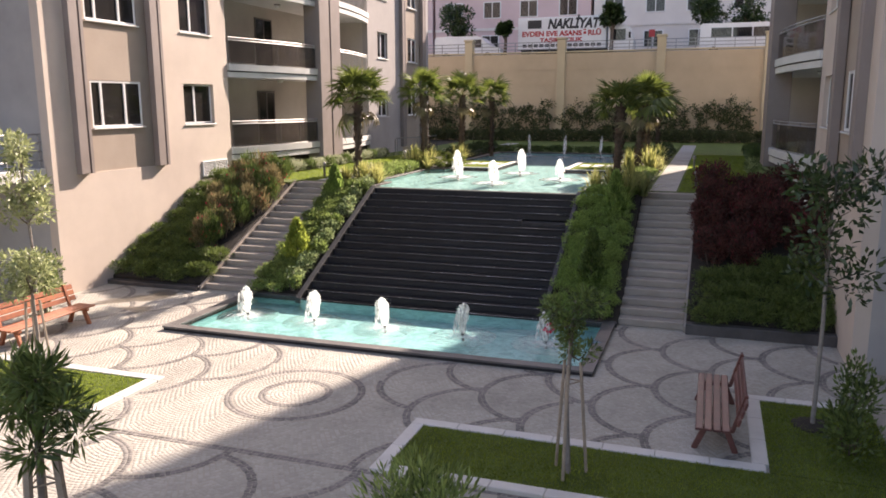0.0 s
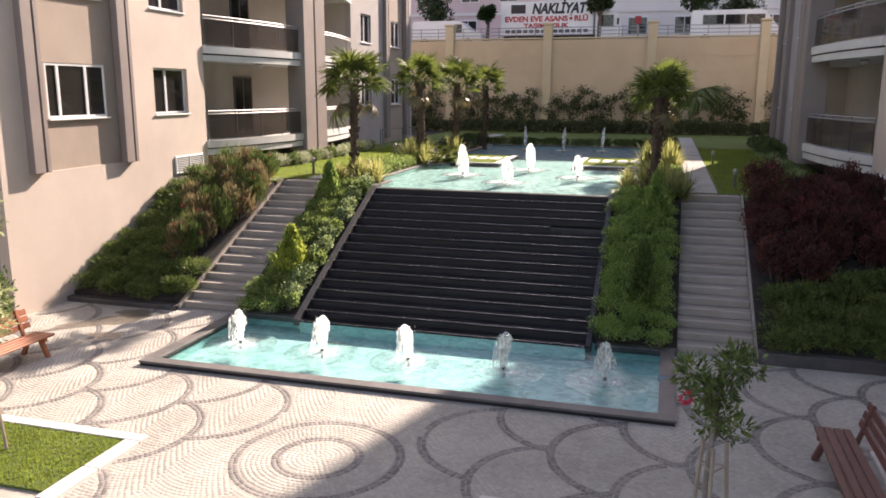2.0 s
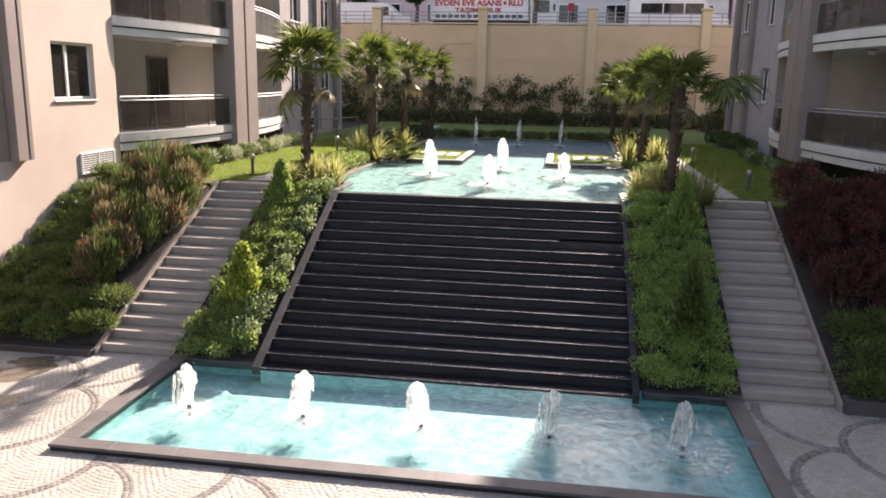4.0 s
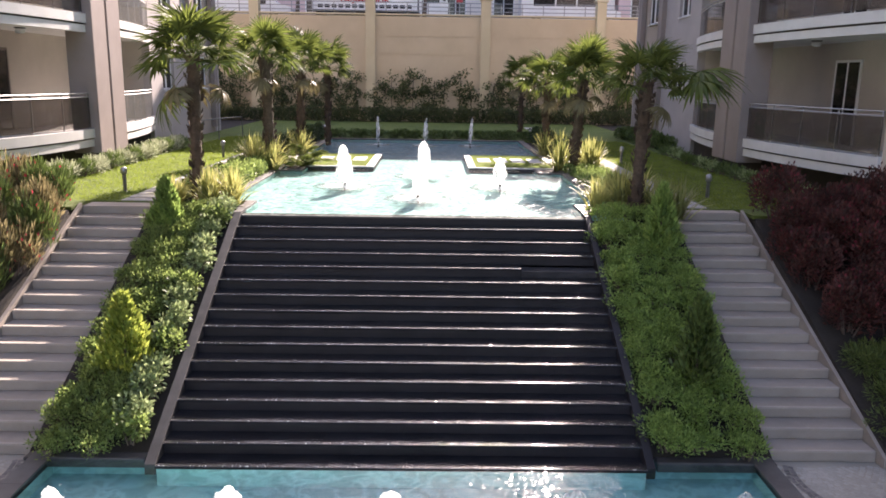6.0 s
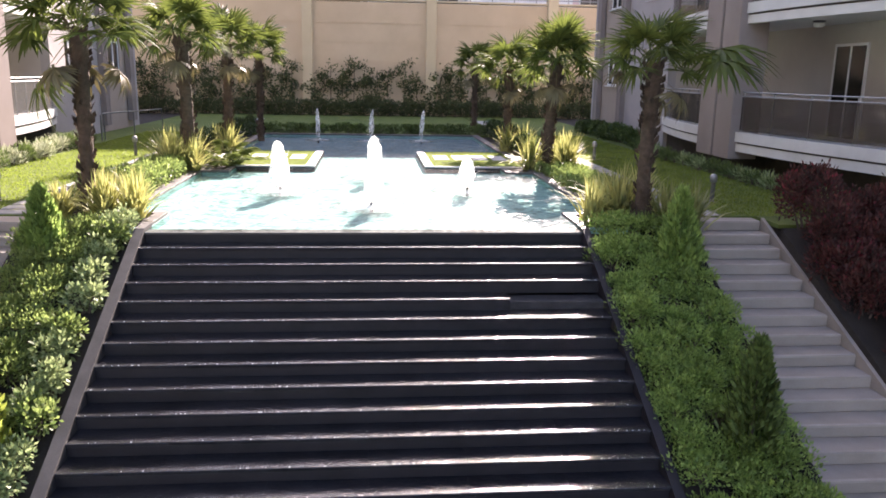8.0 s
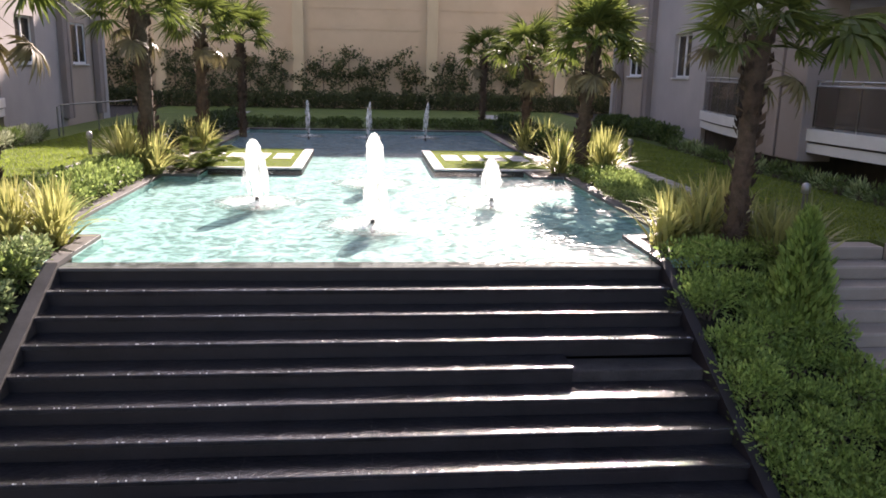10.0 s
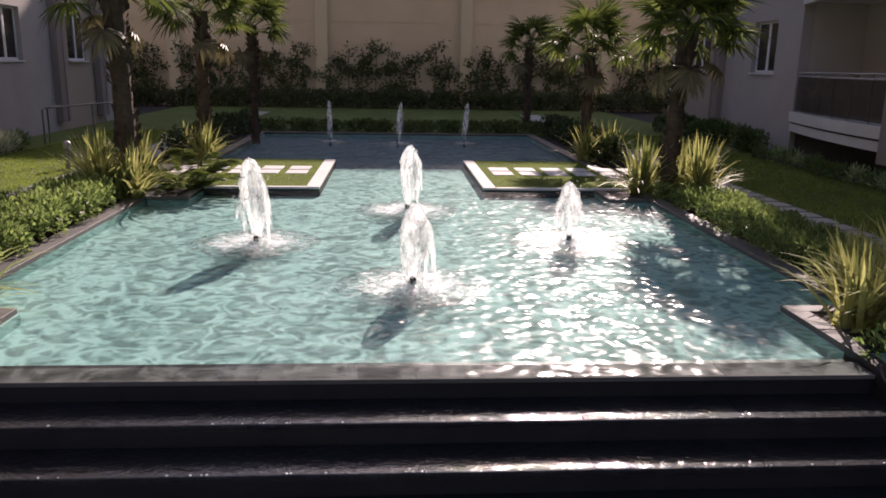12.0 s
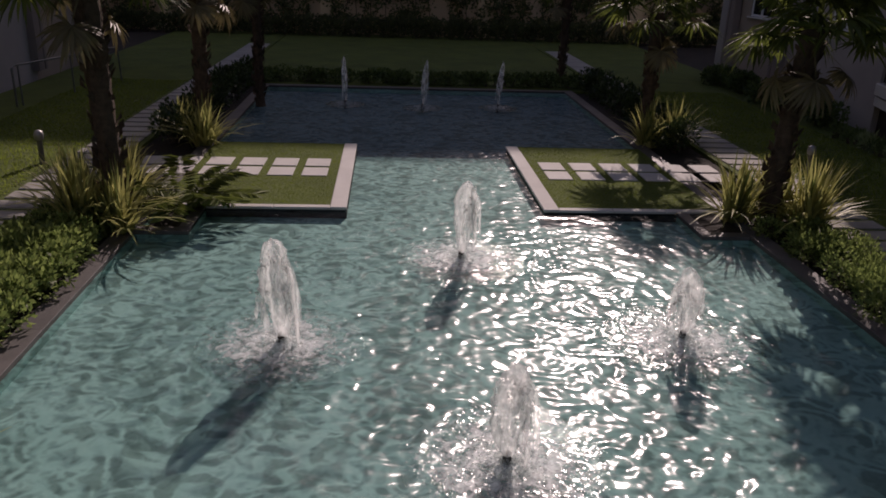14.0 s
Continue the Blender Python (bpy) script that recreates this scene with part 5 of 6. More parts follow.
# low flowering plants along the facades
for s in (-1, 1):
    for i in range(22):
        y = 1.9 + i * 0.58
        seed += 1
        u = 9.15 + rg0.uniform(-0.12, 0.12) - (0.15 if 5 < y < 11 else 0)
        # right-hand plants get darker leaves that carry the shade on that side
        shrub("pale_border_plant", X(u, s), y, TOP, 0.36 if s < 0 else 0.26, 0.33 if s < 0 else 0.24, 0.4 if s < 0 else 0.3, (L_SILVER if s < 0 else L_VARIEG) if i % 3 and (s < 0 or i % 2) else L_OLIVE, 420 if s < 0 else 200, 0.15, 0.025,
              "low silvery border plant along the building's foot", "shrub", "border plants", seed, 0.9)
    for i in range(5 if s > 0 else 0):
        seed += 1
        shrub("border_bush", X(9.55, s), 15.6 + i * 1.5, TOP, 0.6, 0.8, 0.6, L_DARKGREEN, 1500, 0.1, 0.055,
              "rounded green bush at the foot of the building", "shrub", "border bushes", seed, 0.5)

# ---------------------------------------------------------------- climbers and hedge on the retaining wall
def climber(x0, x1, z1, seed_):
    ob = thing("climbing_plant", "dark leafy climber trained on the yellow wall", "climber", "wall climbers", at=pose(0, 0, 0))
    rg = np.random.default_rng(seed_)
    P, g = [], Geo()
    for st in range(int((x1 - x0) / 0.7)):
        x = x0 + 0.3 + st * 0.7 + rg.uniform(-0.15, 0.15)
        h = z1 * rg.uniform(0.8, 1.08)
        pts = [(x + rg.normal(0, 0.08), 34.95, TOP - 0.05 + h * t) for t in (0, 0.3, 0.6, 1.0)]
        g.tube(pts, 0.02, 5)
        for c in range(13):
            t = rg.uniform(0.1, 1)
            cx, cz = x + rg.normal(0, 0.3), TOP + h * t
            m = int(rg.integers(16, 46))
            P.append(np.stack([cx + rg.normal(0, 0.15, m), 34.88 - np.abs(rg.normal(0, 0.10, m)), cz + rg.normal(0, 0.15, m)], 1))
    P = np.concatenate(P)
    D = np.stack([rg.normal(0, 1, len(P)), -np.abs(rg.normal(0.5, 0.4, len(P))), rg.normal(0.3, 0.8, len(P))], 1)
    tagged(part("branchwork", g, M_BARK, ob), kind="stuff")
    tagged(part("foliage", leaf_cloud("foliage", L_CLIMB, P, D, 0.17, 0.1, rg), None, ob), kind="stuff")


for i in range(-3, 3):
    climber(3.1 + 7.22 * i + 0.35, 3.1 + 7.22 * (i + 1) - 0.35, 2.9, 700 + i)
for i in range(38):
    seed += 1
    shrub("clipped_hedge", -14.2 + i * 0.75, 33.8, TOP, 0.66, 0.5, 0.78, L_CLIMB, 700, 0.12, 0.07,
          "dark clipped hedge along the foot of the wall", "hedge", "hedge plants", seed, 0.4, 0.7)

# ---------------------------------------------------------------- courtyard trees
def young_tree(x, y, h, crown, n, mat, ln, wd, label, seed_, stakes=True, r=0.035, clumps=11, stake_r=0.026, stake_h=1.75):
    """crown: centre height, half width, half height."""
    ob = thing("young_tree", label, "tree", "young courtyard trees", at=pose(x, y, 0.02))
    rg = np.random.default_rng(seed_)
    cz, cw, ch = crown
    bend = rg.normal(0, 0.05, 2)
    part("trunk", Geo().tube([(0, 0, -0.05), (bend[0], bend[1], h * 0.4), (0, 0, cz), (0.05, 0, cz + ch * 0.7)], [r * 1.2, r, r * 0.8, r * 0.3], 8), M_YOUNG, ob, smooth=True)
    P, D = [], []
    for c in range(clumps):
        a = c * 2.4 + rg.uniform(-0.3, 0.3)
        q = rg.uniform(0.25, 0.8)
        ctr = np.array([cw * q * math.cos(a), cw * q * math.sin(a), cz + ch * rg.uniform(-0.75, 0.8)])
        part("limb", Geo().tube([(0, 0, max(cz - ch * 0.8, ctr[2] - 0.5)), tuple(ctr * [0.5, 0.5, 1] - [0, 0, 0.12]), tuple(ctr)], [r * 0.5, r * 0.35, r * 0.15], 5), M_BARK, ob)
        p, d = ball_points(rg, n // clumps, ctr, (cw * 0.42, cw * 0.42, ch * 0.3), 0.2)
        P.append(p)
        D.append(d)
    P, D = np.concatenate(P), np.concatenate(D)
    tagged(part("crown", leaf_cloud("crown", mat, P, D + rg.normal(0, 0.5, D.shape) + [0, 0, 0.25], ln, wd, rg), None, ob), kind="stuff")
    if stakes:
        for k in range(3):
            a = k * 2.094 + 0.4
            part("stake", Geo().tube([(0.28 * math.cos(a), 0.28 * math.sin(a), -0.05), (0.14 * math.cos(a), 0.14 * math.sin(a), stake_h)], stake_r, 6), M_STAKE, ob, "pale timber stake")
        part("tie", Geo().tube([(0.16 * math.cos(a), 0.16 * math.sin(a), stake_h - 0.28) for a in (0.4, 2.494, 4.588, 6.683)], 0.012, 5), M_STAKE, ob)
    return ob


young_tree(5.17, -13.4, 3.0, (2.35, 0.42, 0.6), 1350, L_OLIVE, 0.10, 0.033, "slender young tree tied to three timber stakes on the lawn", 41)
fl = thing("red_blossom", "single red blossom on the young tree", "flower", at=pose(4.84, -13.45, 2.28))
part("petals", leaf_cloud("petals", L_PINKFL, *ball_points(np.random.default_rng(4), 24, (0, 0, 0), (0.05, 0.05, 0.05)), 0.06, 0.05, np.random.default_rng(3)), None, fl)
tall = young_tree(8.85, -10.3, 4.6, (3.5, 0.92, 1.25), 1000, L_DARK, 0.165, 0.07, "tall sparse tree with glossy dark leaves on the lawn", 42, False, 0.034, 16)
part("soil_disc", Geo().lathe([(0.36, 0.0), (0.34, 0.02), (0.2, 0.035), (0.05, 0.045)], 20, (0, 0, 0.015)), M_SOIL, tall, "bare soil round the foot")
young_tree(-5.45, -13.0, 2.7, (2.3, 0.62, 0.5), 1500, L_PALE, 0.12, 0.045, "young round-headed tree with timber stakes on the lawn", 43)
young_tree(-8.75, -9.9, 4.6, (3.6, 0.62, 1.2), 1300, L_PALE, 0.17, 0.06, "light green young tree behind the bench", 44, False)
young_tree(1.1, -19.05, 3.3, (2.74, 0.42, 0.48), 1250, L_OLIVE, 0.2, 0.034, "bushy oleander tree on a trunk with timber stakes", 45, True, 0.035, 11, 0.045, 2.25)
shrub("oleander_bush", 3.76, -15.9, 0.0, 0.8, 0.72, 1.0, L_SHRUB, 1700, 0.17, 0.035, "dense green oleander bush by the lawn's edge", "shrub", "courtyard bushes", 46, 0.8, 0.4, 12)
shrub("tall_bush", 9.6, -10.0, 0.0, 0.4, 0.7, 1.1, L_OLIVE, 600, 0.13, 0.05, "tall loose bush against the shaded wall", "shrub", "courtyard bushes", 47, 0.8, 0.3, 14)
shrub("tall_bush", 9.3, -11.2, 0.0, 0.5, 0.7, 0.7, L_OLIVE, 600, 0.13, 0.05, "loose grey-green bush against the shaded wall", "shrub", "courtyard bushes", 48, 0.8, 0.3, 14)
shrub("tall_bush", -9.6, -8.9, 0.0, 0.6, 0.7, 1.5, L_OLIVE, 1700, 0.13, 0.05, "loose green bush behind the bench", "shrub", "courtyard bushes", 49, 0.8, 0.3, 14)

# ---------------------------------------------------------------- benches
def bench(x, y, turn, length, label, wood):
    b = thing("bench", label, "bench", "courtyard benches", at=pose(x, y, 0.0, 0, 0, turn))
    for i in range(4):
        d = -0.26 + i * 0.135
        part("seat_slat", Geo().cbox(-length / 2, length / 2, d, d + 0.12, 0.41, 0.455, 0.012), wood, b)
    for i in range(3):
        z = 0.60 + i * 0.14
        o = part("back_slat", Geo().cbox(-length / 2, length / 2, -0.02, 0.02, -0.062, 0.062, 0.012), wood, b)
        o.matrix_basis = pose(0, 0.36 + (z - 0.5) * 0.30, z, -16)
    for q in (-0.40, 0.40):
        xx = q * length
        tr_ = part("trestle", Geo().cbox(xx - 0.05, xx + 0.05, -0.25, 0.32, 0.335, 0.405, 0.01), wood, b, "timber trestle with crossed legs")
        for sg_, lean_ in ((-0.10, -32), (0.16, 32)):
            o = part("leg", Geo().cbox(xx - 0.045, xx + 0.045, -0.045, 0.045, -0.02, 0.385, 0.01), wood, tr_)
            o.matrix_basis = pose(0, sg_ * 2.4 - 0.02, 0.01, lean_ * 0.7)
        o = part("back_post", Geo().cbox(xx - 0.04, xx + 0.04, -0.03, 0.03, -0.04, 0.62, 0.01), wood, tr_)
        o.matrix_basis = pose(0, 0.315, 0.38, -16)
    return b


bench(-8.15, -10.15, 90, 2.6, "orange-brown slatted wooden bench in the sun", M_WOOD)
bench(7.2, -10.7, -90, 2.7, "red-brown wooden slatted bench on the paving, shade in its colour", M_WOOD_RED_SHADE)

# ---------------------------------------------------------------- garden bollard lamps
def bollard(x, y):
    b = thing("bollard_lamp", "short metal bollard lamp with a hooded head in the lawn", "garden lamp", "bollard lamps", at=pose(x, y, TOP))
    part("post", Geo().lathe([(0.07, 0), (0.07, 0.02), (0.045, 0.03), (0.045, 0.42)], 10), M_LAMP, b, smooth=False)
    part("head", Geo().lathe([(0.045, 0.42), (0.072, 0.43), (0.075, 0.52), (0.06, 0.57), (0.02, 0.59)], 12), M_STEEL, b, smooth=True)


for x, y in ((-7.28, 2.79), (-7.09, 10.73), (6.5, 2.96), (6.25, 10.7)):
    bollard(x, y)

# steel rail at the end of the left building
hr = thing("handrail", "bent steel handrail at the building's far end", "railing")
part("rail", Geo().tube([(-9.6, 15.6, 2.7), (-9.6, 15.6, 3.6), (-9.55, 15.75, 3.65), (-8.6, 19.6, 3.65), (-8.6, 19.7, 2.7)], 0.025, 8), M_LAMP, hr)
for t in (0.04, 0.5):
    part("rail_post", Geo().tube([(-9.6 + t, 15.65 + 4 * t, 2.7), (-9.6 + t, 15.65 + 4 * t, 3.65)], 0.02, 6), M_LAMP, hr)

# ---------------------------------------------------------------- fountains
def fountain(x, y, z, h, r, seed_, label, group, wide=1.5, water=None):
    """A rising core that breaks at the top and falls back in ragged strands."""
    water = water or M_JET
    fo = thing("fountain_jet", label, "fountain", group, at=pose(x, y, z))
    rg = np.random.default_rng(seed_)
    part("nozzle", Geo().lathe([(0.034, -0.11), (0.034, 0.07), (0.028, 0.09)], 10), M_IRON, fo, "dark metal nozzle")
    n, k = 18, 26
    v, f = [], []
    ph = rg.uniform(0, 6.28, 6)
    tilt = rg.normal(0, 0.05, 2)
    for i in range(k + 1):
        t = i / k
        prof = 0.30 + 0.62 * (t / 0.5) ** 0.8 if t < 0.5 else 0.92 * math.sqrt(max(0.0, 1 - ((t - 0.5) / 0.5) ** 2.6)) + 0.01
        for q in range(n):
            a = 6.283 * q / n
            w = 1 + 0.16 * math.sin(3 * a + ph[0] + 5 * t) + 0.12 * math.sin(5 * a + ph[1] - 9 * t) + rg.normal(0, 0.07)
            v.append((r * prof * w * math.cos(a) + tilt[0] * h * t * t + 0.015 * math.sin(4 * t + ph[2]), r * prof * w * math.sin(a) + tilt[1] * h * t * t, 0.08 + h * t * 0.96 + rg.normal(0, 0.01)))
    for i in range(k):
        for q in range(n):
            f.append((i * n + q, i * n + (q + 1) % n, (i + 1) * n + (q + 1) % n, (i + 1) * n + q))
    part("water_column", raw_mesh("water_column", v, f, water, True), None, fo, "white foaming column of water")
    # ragged sheets falling back round the core, fuller on the lee side
    g = Geo()
    lee = rg.uniform(0, 6.283)
    for q in range(13):
        a = lee + rg.normal(0, 1.1)
        top, out = h * rg.uniform(0.55, 0.97), r * wide * rg.uniform(0.55, 1.25)
        low = rg.uniform(0.0, 0.45)
        pts, rad = [], []
        for i in range(10):
            t = i / 9 * (1 - low)
            d = out * (0.3 + 0.7 * t ** 0.6)
            pts.append((d * math.cos(a) + tilt[0] * h * (1 - t) + rg.normal(0, 0.006), d * math.sin(a) + tilt[1] * h * (1 - t) + rg.normal(0, 0.006), max(0.0, top * (1 - t * t))))
            rad.append(r * rg.uniform(0.14, 0.36) * (1.1 - 0.55 * t) * (0.35 if i in (0, 9) else 1))
        g.tube(pts, rad, 7)
    tagged(part("falling_water", g, M_VEIL, fo, "ragged white veil of falling water", True), kind="stuff")
    # falling drops and the broken water round the foot
    m = 110
    a = rg.uniform(0, 6.283, m)
    rad = r * 0.8 + np.abs(rg.normal(0, r * 0.6, m))
    hh = h * 1.08 * rg.uniform(0, 1, m) ** 1.3 * np.exp(-np.maximum(rad - r, 0) / (2 * r))
    P = np.stack([rad * np.cos(a), rad * np.sin(a), hh], 1)
    m2 = 1600
    a = rg.uniform(0, 6.283, m2)
    rad = np.abs(rg.normal(0, 1.6 * r + 0.08, m2)) + 0.3 * r * rg.uniform(0, 1, m2)
    P2 = np.stack([rad * np.cos(a), rad * np.sin(a), rg.uniform(0.0, 0.07, m2) * np.exp(-rad / 0.25) + 0.006], 1)
    sz = np.concatenate([rg.uniform(0.004, 0.009, m), rg.uniform(0.004, 0.016, m2) * rg.uniform(0.5, 1.2, m2)])
    fl = np.concatenate([np.ones(m), np.full(m2, 0.3)])
    P = np.concatenate([P, P2])
    # ripples thrown out by the falling water
    nr, na = 12, 40
    rr = np.linspace(0.05, 0.8 if r > 0.12 else 0.5, nr)
    aa = np.arange(na) * 2 * math.pi / na
    w = np.empty((nr, na, 3))
    w[..., 0], w[..., 1] = rr[:, None] * np.cos(aa), rr[:, None] * np.sin(aa)
    w[..., 2] = 0.005 + 0.012 * np.sin(rr[:, None] * 34 + ph[4]) * (1 - rr[:, None] / rr[-1]) + rg.normal(0, 0.006, (nr, na)) * (1 - rr[:, None] / rr[-1])
    w[-1, :, 2] = -0.002
    q_ = np.arange(nr * na).reshape(nr, na)
    q2 = np.roll(q_, -1, 1)
    part("ripple", raw_mesh("ripple", w.reshape(-1, 3), np.stack([q_[:-1], q_[1:], q2[1:], q2[:-1]], -1).reshape(-1, 4), M_RIPPLE, True), None, fo, "ring of broken glinting ripples")
    if r > 0.1:
        fw = w * np.array((1, 1, 1.15)) + np.array((0, 0, 0.007))
        fw[-1, :, 2] = 0.004
        tagged(part("foam", raw_mesh("foam", fw.reshape(-1, 3), np.stack([q_[:-1], q_[1:], q2[1:], q2[:-1]], -1).reshape(-1, 4), M_FOAM if z > 1 else M_FOAM_LOW, True), None, fo, "thin white foam round the foot of the jet"), kind="stuff")
    o = np.array([(1, 0, 0), (-1, 0, 0), (0, 1, 0), (0, -1, 0), (0, 0, 1), (0, 0, -1)], float)
    V = P[:, None, :] + o[None] * sz[:, None, None] * np.stack([np.ones_like(fl), np.ones_like(fl), fl], 1)[:, None, :]
    T = np.array([(0, 2, 4), (2, 1, 4), (1, 3, 4), (3, 0, 4), (2, 0, 5), (1, 2, 5), (3, 1, 5), (0, 3, 5)])
    F = (np.arange(len(P))[:, None, None] * 6 + T[None]).reshape(-1, 3)
    tagged(part("spray", raw_mesh("spray", V.reshape(-1, 3), F, M_JET, True), None, fo, "white drops and broken water"), kind="stuff")


def jet_mat(name, thin, thick):
    m, nt, bs = mat_base(name)
    bs.inputs["Base Color"].default_value = (0.86, 0.925, 0.92, 1)
    bs.inputs["Roughness"].default_value = 0.25
    tc = node(nt, "ShaderNodeTexCoord")
    nz = node(nt, "ShaderNodeTexNoise", Scale=22.0, Detail=6.0)
    mp = node(nt, "ShaderNodeMapping")
    mp.inputs["Scale"].default_value = (1, 1, 0.22)
    nt.links.new(tc.outputs["Object"], mp.inputs["Vector"])
    nt.links.new(mp.outputs["Vector"], nz.inputs["Vector"])
    b = node(nt, "ShaderNodeBump", Strength=0.8, Distance=0.03)
    nt.links.new(nz.outputs["Fac"], b.inputs["Height"])
    nt.links.new(b.outputs["Normal"], bs.inputs["Normal"])
    tl = node(nt, "ShaderNodeBsdfTranslucent", Color=(0.94, 0.985, 0.975, 1))
    m1 = node(nt, "ShaderNodeMixShader", Fac=0.82)
    nt.links.new(bs.outputs[0], m1.inputs[1])
    nt.links.new(tl.outputs[0], m1.inputs[2])
    tr = node(nt, "ShaderNodeBsdfTransparent")
    rp = node(nt, "ShaderNodeMapRange")
    rp.inputs["From Min"].default_value, rp.inputs["From Max"].default_value = 0.40, 0.60
    rp.inputs["To Min"].default_value, rp.inputs["To Max"].default_value = thin, thick
    nt.links.new(nz.outputs["Fac"], rp.inputs["Value"])
    m2 = node(nt, "ShaderNodeMixShader")
    nt.links.new(rp.outputs[0], m2.inputs["Fac"])
    nt.links.new(tr.outputs[0], m2.inputs[1])
    nt.links.new(m1.outputs[0], m2.inputs[2])
    nt.links.new(m2.outputs[0], nt.nodes["Material Output"].inputs["Surface"])
    return m


def foam_mat(name, reach):
    """Broken foam that thins out over its reach."""
    m, nt, bs = mat_base(name)
    bs.inputs["Base Color"].default_value = (0.84, 0.9, 0.89, 1)
    bs.inputs["Roughness"].default_value = 0.6
    tc = node(nt, "ShaderNodeTexCoord")
    ln = node(nt, "ShaderNodeVectorMath")
    ln.operation = "LENGTH"
    nt.links.new(tc.outputs["Object"], ln.inputs[0])
    nz = node(nt, "ShaderNodeTexNoise", Scale=9.0, Detail=5.0, Roughness=0.65, Distortion=0.8)
    nt.links.new(tc.outputs["Object"], nz.inputs["Vector"])
    sub = node(nt, "ShaderNodeMath")
    sub.operation = "MULTIPLY_ADD"
    nt.links.new(ln.outputs["Value"], sub.inputs[0])
    sub.inputs[1].default_value = -0.34 / reach
    nt.links.new(nz.outputs["Fac"], sub.inputs[2])
    rp = node(nt, "ShaderNodeMapRange")
    rp.inputs["From Min"].default_value, rp.inputs["From Max"].default_value = 0.2, 0.5
    rp.inputs["To Min"].default_value, rp.inputs["To Max"].default_value = 0.0, 0.85
    nt.links.new(sub.outputs[0], rp.inputs["Value"])
    mx = node(nt, "ShaderNodeMixShader")
    nt.links.new(rp.outputs[0], mx.inputs["Fac"])
    nt.links.new(node(nt, "ShaderNodeBsdfTransparent").outputs[0], mx.inputs[1])
    nt.links.new(bs.outputs[0], mx.inputs[2])
    nt.links.new(mx.outputs[0], nt.nodes["Material Output"].inputs["Surface"])
    return m


M_FOAM = foam_mat("jet_foam", 0.7)
M_FOAM_LOW = foam_mat("small_jet_foam", 0.4)
M_JET = jet_mat("aerated_water", 0.26, 0.75)
M_VEIL = jet_mat("falling_veil", 0.03, 0.48)
M_THINJET = jet_mat("thin_jet", 0.12, 0.6)
for i, u in enumerate((-3.88, -1.92, 0.02, 2.03, 4.03)):
    fountain(X(u), -7.36, 0.075, 0.74 + 0.04 * (i % 2), 0.135, 500 + i, "white foaming jet in the lower pool", "lower pool jets")
for i, (x, y, h, r) in enumerate(UPPER_JETS):
    fountain(x, y, ZW, h, r, 520 + i, "white foaming jet in the upper pool", "upper pool jets")
for i, (x, y) in enumerate(((-2.35, 17.0), (-0.45, 16.7), (1.45, 16.9))):
    fountain(x, y, ZW, 1.12, 0.06, 540 + i, "thin shaded jet in the back of the pool", "back pool jets", 1.5, M_THINJET)

# ---------------------------------------------------------------- lawn blades
def blades(name, boxes, per_m2, seed_, label, hgt=0.045):
    rg = np.random.default_rng(seed_)
    P = []
    for x0, x1, y0, y1, zz in boxes:
        n = int((x1 - x0) * (y1 - y0) * per_m2)
        P.append(np.stack([rg.uniform(x0, x1, n), rg.uniform(y0, y1, n), np.full(n, zz)], 1))
    P = np.concatenate(P)
    D = np.stack([rg.normal(0, 0.5, len(P)), rg.normal(0, 0.5, len(P)), np.ones(len(P))], 1)
    ob = part(name, leaf_cloud(name, L_GRASS, P, D, hgt, 0.014, rg), None)
    return tagged(ob, label, "grass", "", "stuff")


blades("grass", [(-10.9, -3.65, -13.8, -12.1, 0.03), (2.5, 9.9, -14.0, -12.45, 0.03), (8.05, 9.9, -12.42, -9.4, 0.03)], 1500, 61, "short mown grass of the courtyard lawns")
blades("grass", [(X(-8.9), X(-6.45), 1.3, 20, TOP + .015), (X(6.45), X(9.0), 1.3, 20, TOP + .015)], 700, 62, "short mown grass of the terrace")
blades("grass", [(X(-POOL_X), X(-1.7), 8.54, 12.46, TOP + .044), (X(1.7), X(POOL_X), 8.54, 12.46, TOP + .044)], 2200, 63, "short mown grass of the pool islands", 0.016)

# ---------------------------------------------------------------- street: houses, vehicles, trees
def street_block(x0, x1, y0, z1, mat, label, seed_):
    b = thing("street_house", label, "building", "street houses")
    rg = np.random.default_rng(seed_)
    part("wall", Geo().box(x0, x1, y0, y0 + 12, 8.8, z1), mat, b)
    part("roof", Geo().box(x0 - 0.3, x1 + 0.3, y0 - 0.3, y0 + 12.3, z1, z1 + 0.3), M_CREAM, b)
    nx = int((x1 - x0) / 3.2)
    for k in range(int((z1 - 9.2) / 3)):
        for i in range(nx):
            xc = x0 + (x1 - x0) * (i + 0.5) / nx + rg.uniform(-0.2, 0.2)
            za = 10.3 + 3 * k
            w_ = part("window", Geo().cbox(xc - 0.85, xc + 0.85, y0 - 0.06, y0 + 0.02, za, za + 1.5, 0.02), M_PVC, b)
            part("pane", Geo().box(xc - 0.75, xc - 0.04, y0 - 0.075, y0 - 0.06, za + .08, za + 1.42), M_GLASS, w_)
            part("pane", Geo().box(xc + 0.04, xc + 0.75, y0 - 0.075, y0 - 0.06, za + .08, za + 1.42), M_GLASS, w_)
    for k in range(1, int((z1 - 9.2) / 3) + 1):
        part("string_course", Geo().box(x0, x1, y0 - 0.08, y0, 9.2 + 3 * k, 9.45 + 3 * k), M_CREAM, b)
    return b


